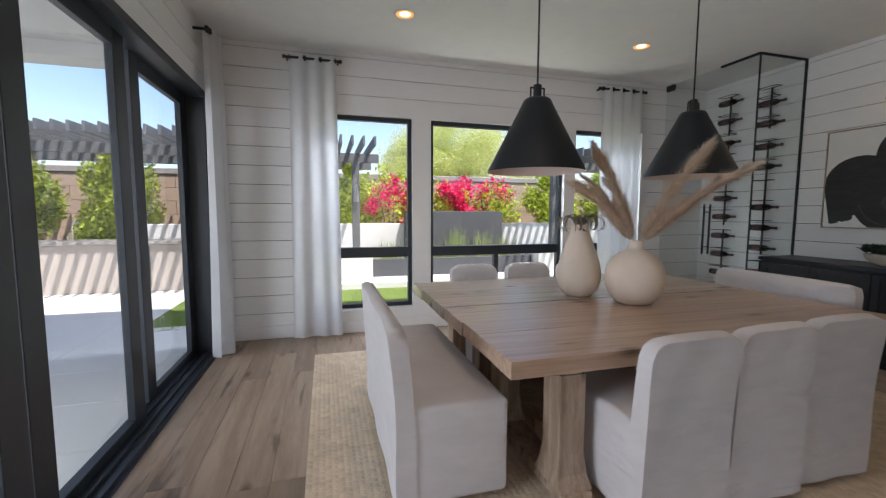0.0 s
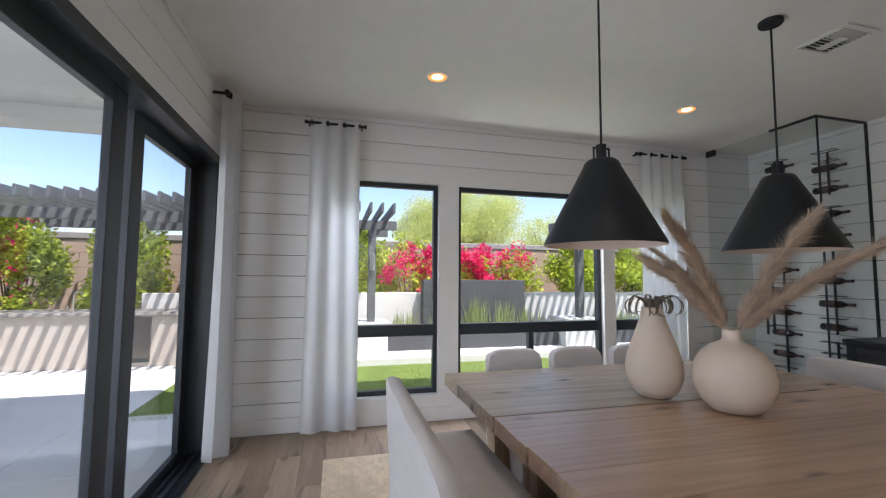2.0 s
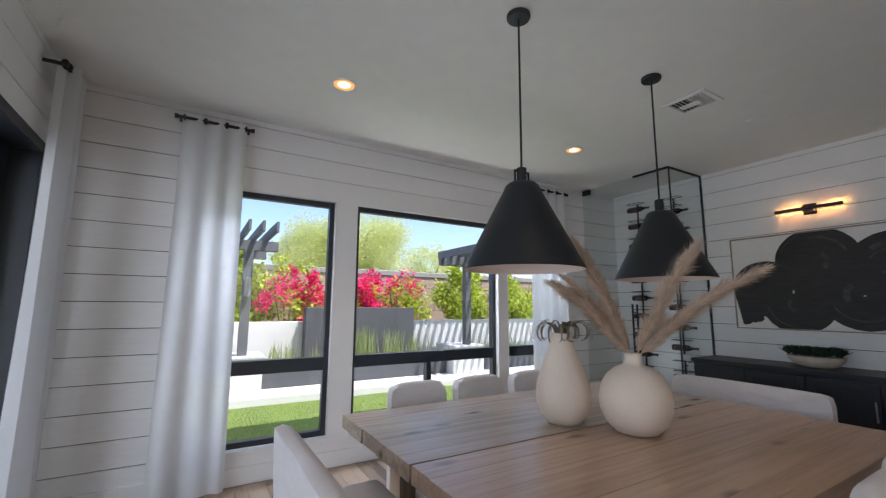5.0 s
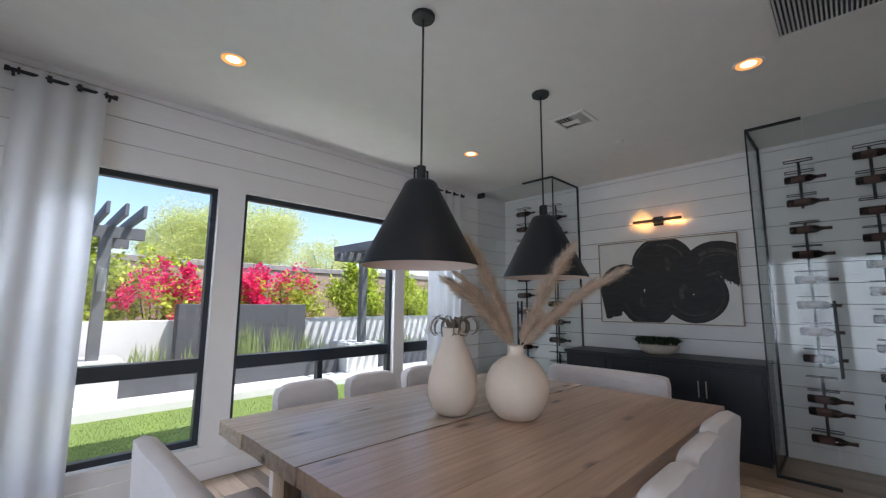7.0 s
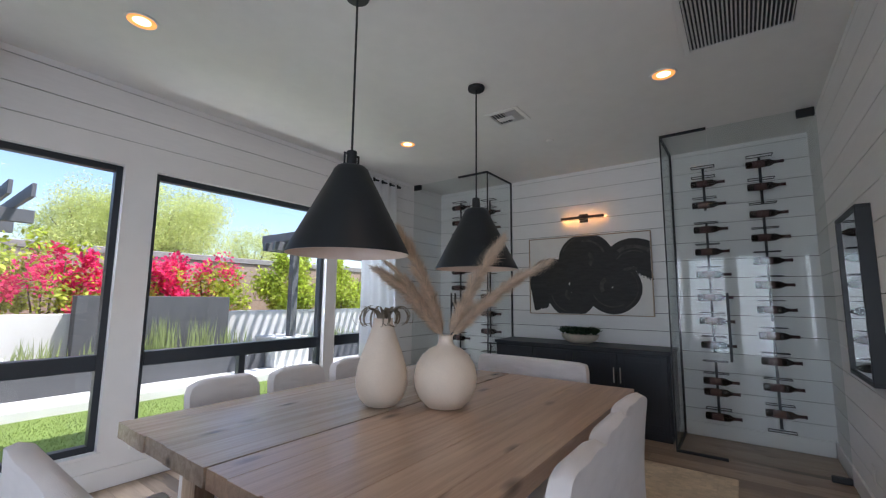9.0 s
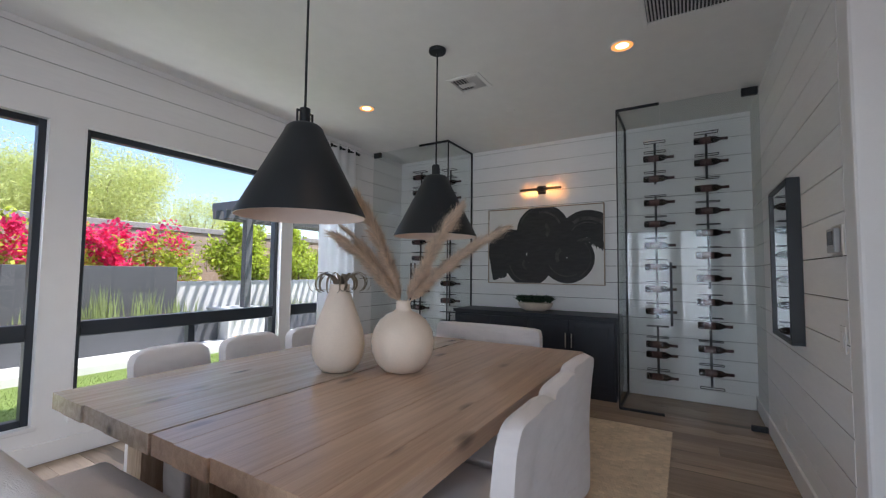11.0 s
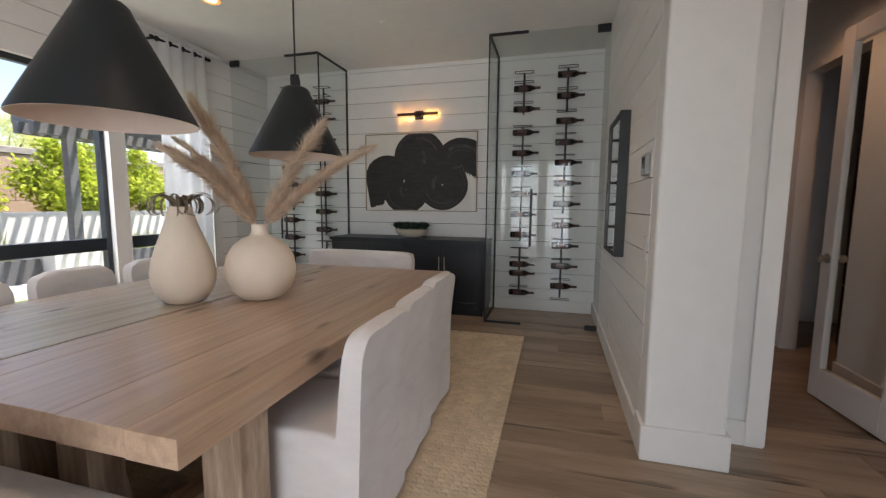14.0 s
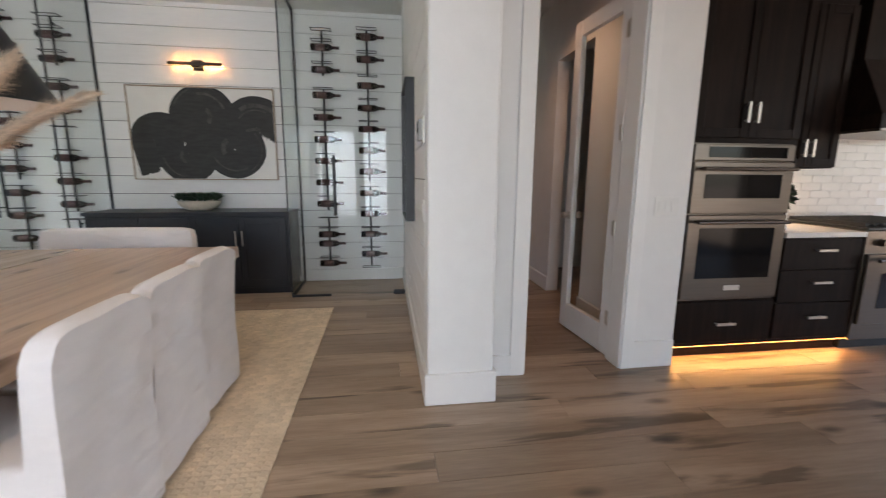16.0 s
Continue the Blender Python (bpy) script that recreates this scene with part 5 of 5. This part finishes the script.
G = -0.08
structure("ground", block(-60, 80, 4.86, 130, -0.6, G - 0.045), DIRT, "pale desert gravel ground", "ground")
part("ground_west", block(-60, -1.2, -60, 4.86, -0.6, G - 0.045), DIRT, bpy.data.objects["ground"])
structure("lawn", block(-2.17, 9.5, 5.77, 7.76, -0.3, G - 0.004), LAWN, "green mown lawn", "lawn")
part("lawn_east", block(-1.19, 9.5, 4.86, 5.77, -0.3, G - 0.004), LAWN, bpy.data.objects["lawn"])
KERB = G + 0.11
structure("curb", block(-2.17, 9.5, 7.76, 9.15, -0.3, KERB, 0.012, 2), STUCCO, "white concrete border beside the lawn", "kerb")
r = random.Random(11)
verts, faces = [], []
for _ in range(42000):
    x, y = r.uniform(-2.15, 6.0), 7.75 - 2.2 * r.random() ** 0.8
    h, a, w = r.uniform(0.018, 0.04), r.uniform(0, 6.28), 0.004
    dx, dy = math.cos(a) * w, math.sin(a) * w
    k = len(verts)
    verts += [(x - dx, y - dy, G - 0.013), (x + dx, y + dy, G - 0.013), (x + r.uniform(-0.015, 0.015), y + r.uniform(-0.015, 0.015), G - 0.013 + h)]
    faces.append((k, k + 1, k + 2))
data = bpy.data.meshes.new("grass")
data.from_pydata(verts, [], faces)
data.materials.append(BLADE)
tagged(new("grass", data), "short green grass blades of the lawn", "grass", kind="stuff")

# patio: pavers, roof, outdoor kitchen
patio = structure("patio", block(-9.0, -1.2, -6.0, 8.6, -0.3, G - 0.012), SLAB, "patio of large pale concrete pavers", "pavement")
pw, pl = 0.73, 1.3
tile = mesh_of("paver", block(0.003, pl - 0.003, 0.003, pw - 0.003, G - 0.012, G, 0.002), PAVER)
slim = mesh_of("paver", block(0.003, 0.327, 0.003, pw - 0.003, G - 0.012, G, 0.002), PAVER)
for j in range(-1, 13):
    for i in range(6):
        x, y = -9.0 + i * pl, -0.80 + j * pw
        shared("paver", slim if i == 5 and y > 5.7 else tile, patio, pose(x, y, 0))
bm = bmesh.new()
box(bm, -9.5, -1.2, -8.0, 5.6, 3.08, 3.3)
box(bm, -9.5, -1.2, 5.25, 5.6, 2.93, 3.08)
structure("patio_roof", bm, STUCCO, "white stucco covered patio roof with a drop beam", "roof")
structure("house_roof", block(-1.35, 7.5, -8.0, 5.35, 3.30, 3.55), STUCCO, "flat house roof with an overhang", "roof")
grill = thing("outdoor_counter", pose(0, 0, 0), "taupe stucco outdoor kitchen counter with stone top", "counter")
part("base", block(-8.2, -2.25, 8.5, 9.2, G, 0.77, 0.01), COUNTERWALL, grill)
part("worktop", block(-8.25, -2.2, 8.44, 9.24, 0.771, 0.83, 0.006), SLAB, grill, "grey stone worktop")
for x0, x1 in ((-3.42, -2.98),):
    d = part("appliance_door", block(x0, x1, 8.47, 8.4995, 0.0, 0.74, 0.004), STEEL, grill, "stainless appliance door")
    part("vent_grille", block(x0 + 0.02, x1 - 0.02, 8.465, 8.4695, 0.0, 0.07), BLACK, d)
bm = rod((-4.28, 8.85, 0.83), (-4.28, 8.85, 1.10), 0.012, n=10)
for i in range(6):
    a, b = math.pi * i / 6, math.pi * (i + 1) / 6
    tube(bm, (-4.28 + 0.06 - 0.06 * math.cos(a), 8.85, 1.10 + 0.06 * math.sin(a)), (-4.28 + 0.06 - 0.06 * math.cos(b), 8.85, 1.10 + 0.06 * math.sin(b)), 0.011, n=8)
faucet = thing("faucet", pose(0, 0, 0), "chrome gooseneck faucet on the outdoor counter", "faucet")
part("spout", bm, NICKEL, faucet)
part("lever", rod((-4.36, 8.85, 0.83), (-4.36, 8.85, 0.92), 0.014, n=10), NICKEL, faucet)


def pergola(x0, x1, posts, label, back=10.2):
    p = thing("pergola", pose(0, 0, 0), label, "pergola", "pergolas in the garden")
    for y in (8.35, min(9.75, back - 0.2)):
        part("beam", block(x0, x1, y - 0.05, y + 0.05, 2.33, 2.50, 0.004), PERGOLA, p)
    n = int((x1 - x0 - 0.2) / 0.19)
    blade = mesh_of("rafter", block(-0.02, 0.02, 7.25, back, 2.501, 2.66, 0.003), PERGOLA)
    for i in range(n + 1):
        shared("rafter", blade, p, pose(x1 - 0.19 - 0.19 * i, 0, 0))
    for x in posts:
        part("post", block(x - 0.07, x + 0.07, 8.28, 8.42, 0.61, 2.329, 0.004), PERGOLA, p)


pergola(-9.0, 1.095, (0.64,), "charcoal timber pergola over the outdoor kitchen")
pergola(4.56, 9.4, (5.05,), "charcoal timber pergola beside the hedge", 8.9)
for x0, x1 in ((0.12, 0.95), (4.62, 5.4)):
    pier = thing("pier", pose((x0 + x1) / 2, 8.5, KERB), "white stucco pier carrying the pergola post", "pier")
    w = (x1 - x0) / 2
    part("shaft", block(-w, w, -0.30, 0.40, 0, 0.53, 0.01), STUCCO, pier)
    part("cap", block(-w - 0.02, w + 0.02, -0.32, 0.42, 0.531, 0.58, 0.01), STUCCO, pier)
# a light fixture on the post
sc = thing("post_light", pose(0.64, 8.28, 1.72), "grey cylinder light on the pergola post", "outdoor light")
part("cylinder", rod((0, -0.055, -0.16), (0, -0.055, 0.16), 0.045, n=18), GREY_PLASTIC, sc)
part("mount", block(-0.03, 0.03, -0.02, 0, -0.04, 0.04), BLACK, sc)
bm = block(-2.1, 11.0, 9.15, 9.35, -0.3, 1.11, 0.01)
box(bm, -3.45, -2.11, 9.26, 9.42, -0.3, 1.11, 0.01)
structure("garden_wall", bm, STUCCO, "low white stucco garden wall", "wall")
feature = thing("water_feature", pose(2.9, 8.95, KERB), "dark grey stucco panel standing in a planter", "water feature")
part("panel", block(-1.15, 1.14, -0.05, 0.18, 0.0, 1.36, 0.008), GREYWALL, feature)
for x0, x1 in ((0.98, 4.58), (5.45, 8.5)):
    tr = thing("planter", pose((x0 + x1) / 2, 8.62, KERB), "low dark grey stucco planter trough", "planter")
    w = (x1 - x0) / 2
    part("front", block(-w, w, -0.17, -0.10, 0, 0.36, 0.006), GREYWALL, tr)
    part("soil", block(-w, w, -0.099, 0.22, 0.0, 0.29), DIRT, tr)
for n_, (cx, wide, tall, cnt) in enumerate(((1.30, 0.34, 0.52, 75), (2.30, 0.50, 0.52, 60), (2.85, 0.22, 0.80, 85), (3.45, 0.26, 0.74, 60), (3.98, 0.35, 0.6, 60), (6.3, 0.7, 0.5, 150))):
    verts, faces = [], []
    for _ in range(cnt):
        x, y = cx + r.gauss(0, wide * 0.5), 8.68 + r.uniform(-0.1, 0.14)
        h, lx, ly = tall * r.uniform(0.45, 1.1), r.gauss(0, 0.07), r.gauss(0, 0.05)
        w = r.uniform(0.005, 0.009)
        k = len(verts)
        verts += [(x - w, y, 0.27), (x + w, y, 0.27), (x + lx * 0.5 + w, y + ly * 0.5, 0.27 + h * 0.6), (x + lx * 0.5 - w, y + ly * 0.5, 0.27 + h * 0.6), (x + lx, y + ly, 0.27 + h)]
        faces += [(k, k + 1, k + 2, k + 3), (k + 3, k + 2, k + 4)]
    data = bpy.data.meshes.new("reeds")
    data.from_pydata(verts, [], faces)
    data.materials.append(REED)
    tagged(new("reeds", data), "upright pale green reeds in the planter", "reeds", kind="stuff")

back = structure("boundary_wall", block(-16.0, 18.0, 10.75, 10.95, -0.3, 2.20), GAP, "tan concrete block boundary wall with a cap", "wall")
structure("wall_cap", block(-16.0, 18.0, 10.695, 11.0, 2.20, 2.33, 0.01), SLAB, "grey stone cap of the boundary wall", "wall")
blk = mesh_of("block", block(0.004, 0.796, 10.725, 10.751, 0.004, 0.296, 0.003), BLOCK)
for j in range(8):
    for i in range(27):
        shared("block", blk, back, pose(-9.2 + 0.8 * i - (0.4 if j % 2 else 0), 0, -0.2 + 0.3 * j))
part("block_run", block(-16.0, -9.7, 10.727, 10.749, -0.2, 2.19), BLOCK, back)
part("block_run", block(12.9, 18.0, 10.727, 10.749, -0.2, 2.19), BLOCK, back)


def bush(x, y, z, size, n, seed, label, flowers=0):
    b = thing("bougainvillea" if flowers else "hedge_shrub", pose(x, y, G), label, "shrub", "bougainvilleas" if flowers else "clipped garden shrubs")
    bm = bmesh.new()
    rr = random.Random(seed)
    for _ in range(7):
        tube(bm, (rr.uniform(-0.1, 0.1), 0, -0.05), (rr.uniform(-0.6, 0.6) * size[0], rr.uniform(-0.4, 0.4) * size[1], z - G + rr.uniform(-0.3, 0.6) * size[2]), 0.03, 0.008, 6)
    part("stems", bm, BARK, b)
    leaves("foliage", b, (0, 0, z - G), size, n, 0.095, LEAF, seed, 26)
    if flowers:
        leaves("bracts", b, (0, -0.10, z - G + 0.04), (size[0] * 1.02, size[1] * 1.1, size[2]), flowers, 0.085, PINK, seed + 1, 13, 0, 0.2)


bush(-5.6, 9.75, 1.55, (0.62, 0.5, 1.12), 9000, 21, "bright green climber with a few magenta blossoms behind the counter", 160)
bush(-4.0, 9.8, 1.55, (0.68, 0.5, 1.12), 10000, 22, "dense bright green shrub beside the outdoor faucet")
bush(-2.1, 9.9, 1.35, (0.42, 0.4, 1.0), 4000, 23, "narrow green shrub at the wall")
bush(-7.3, 9.8, 1.5, (0.8, 0.5, 1.1), 6000, 29, "dense bright green shrub against the block wall")
bush(0.62, 9.75, 1.45, (0.45, 0.35, 0.95), 5000, 24, "bright green shrub beside the pergola post")
bush(1.62, 9.75, 1.55, (0.62, 0.35, 0.78), 2000, 25, "bougainvillea with magenta blossom over the white wall", 2700)
bush(3.0, 9.75, 1.45, (0.62, 0.35, 0.66), 1900, 26, "bougainvillea with magenta blossom behind the grey panel", 2900)
bush(4.15, 9.8, 1.42, (0.66, 0.35, 0.70), 2200, 30, "bougainvillea with sparse magenta blossom", 900)
bush(5.85, 9.75, 1.55, (0.72, 0.4, 0.95), 7000, 27, "bright green shrub beside the pergola")
bush(7.6, 9.7, 1.6, (0.8, 0.4, 1.0), 7000, 28, "bright green shrub under the pergola")
bush(9.3, 9.7, 1.6, (0.8, 0.4, 1.0), 5000, 31, "bright green shrub along the boundary wall")


def tree(x, y, top, spread, seed, mat, label, n=16000, leaf=0.07):
    t = thing("tree", pose(x, y, -0.1), label, "tree", "trees behind the boundary wall")
    rr = random.Random(seed)
    bm = bmesh.new()
    tube(bm, (0, 0, -0.05), (0.1, 0, top * 0.42), 0.18, 0.12, 10)
    for i in range(9):
        a = 6.28 * i / 9
        e = Vector((math.cos(a) * spread * rr.uniform(0.4, 0.8), math.sin(a) * spread * rr.uniform(0.4, 0.8), top * rr.uniform(0.6, 0.9)))
        m0 = Vector((0.1, 0, top * 0.38)).lerp(e, 0.5) + Vector((0, 0, 0.3))
        tube(bm, (0.1, 0, top * 0.38), m0, 0.10, 0.05, 7), tube(bm, m0, e, 0.05, 0.012, 6)
    part("trunk", bm, BARK, t)
    leaves("crown", t, (0, 0, top * 0.68), (spread, spread, top * 0.34), n, leaf, mat, seed, 90, 0.7, 0.1, 0.13)


tree(5.55, 17.5, 5.35, 2.25, 41, OLIVE, "feathery yellow-green palo verde tree", 80000, 0.10)
tree(3.75, 17.9, 4.95, 1.55, 42, OLIVE, "feathery yellow-green palo verde tree at the wall", 40000, 0.10)
tree(9.6, 18.5, 4.4, 1.35, 43, OLIVE, "small feathery green tree", 20000, 0.10)
tree(-9.5, 24.0, 4.4, 1.6, 44, PURPLE, "purple-flowering tree far behind the wall", 10000)
tree(-14.5, 24.0, 4.6, 2.6, 45, PURPLE, "purple-flowering tree beyond the pergola", 16000)
tree(-6.0, 26.0, 4.0, 1.6, 46, OLIVE, "distant green garden tree", 9000)

# ---- floor planks and tiles ----
r = random.Random(3)
floor = bpy.data.objects["floor"]
x, col = -1.0, 0
while x < 5.6:
    w = 0.19
    y = -7.0 - r.uniform(0, 1.6)
    while y < 4.64:
        ln = r.uniform(1.35, 2.3)
        a, b = max(y, -7.0), min(y + ln, 4.64)
        if b - a > 0.05 and not (x > 3.4 and b < -2.6):
            bm = block(-w / 2 + 0.0008, w / 2 - 0.0008, -(b - a) / 2 + 0.0008, (b - a) / 2 - 0.0008, -0.012, 0.0, 0.0012)
            p = part("plank", bm, OAK, floor)
            p.matrix_basis = pose(x + w / 2, (a + b) / 2, 0)
        y += ln
    x += w
splash = structure("backsplash", block(3.285, 3.30, -3.95, -2.303, 0.90, 1.62), WHITE, "glossy white subway tile backsplash", "backsplash")
tl = mesh_of("tile", block(3.277, 3.2855, 0.001, 0.199, 0.001, 0.064, 0.0015), TILE)
for j in range(11):
    for i in range(-1 if j % 2 else 0, 8):
        shared("tile", tl, splash, pose(0, -3.95 + 0.2 * i + (0.1 if j % 2 else 0), 0.905 + 0.065 * j))
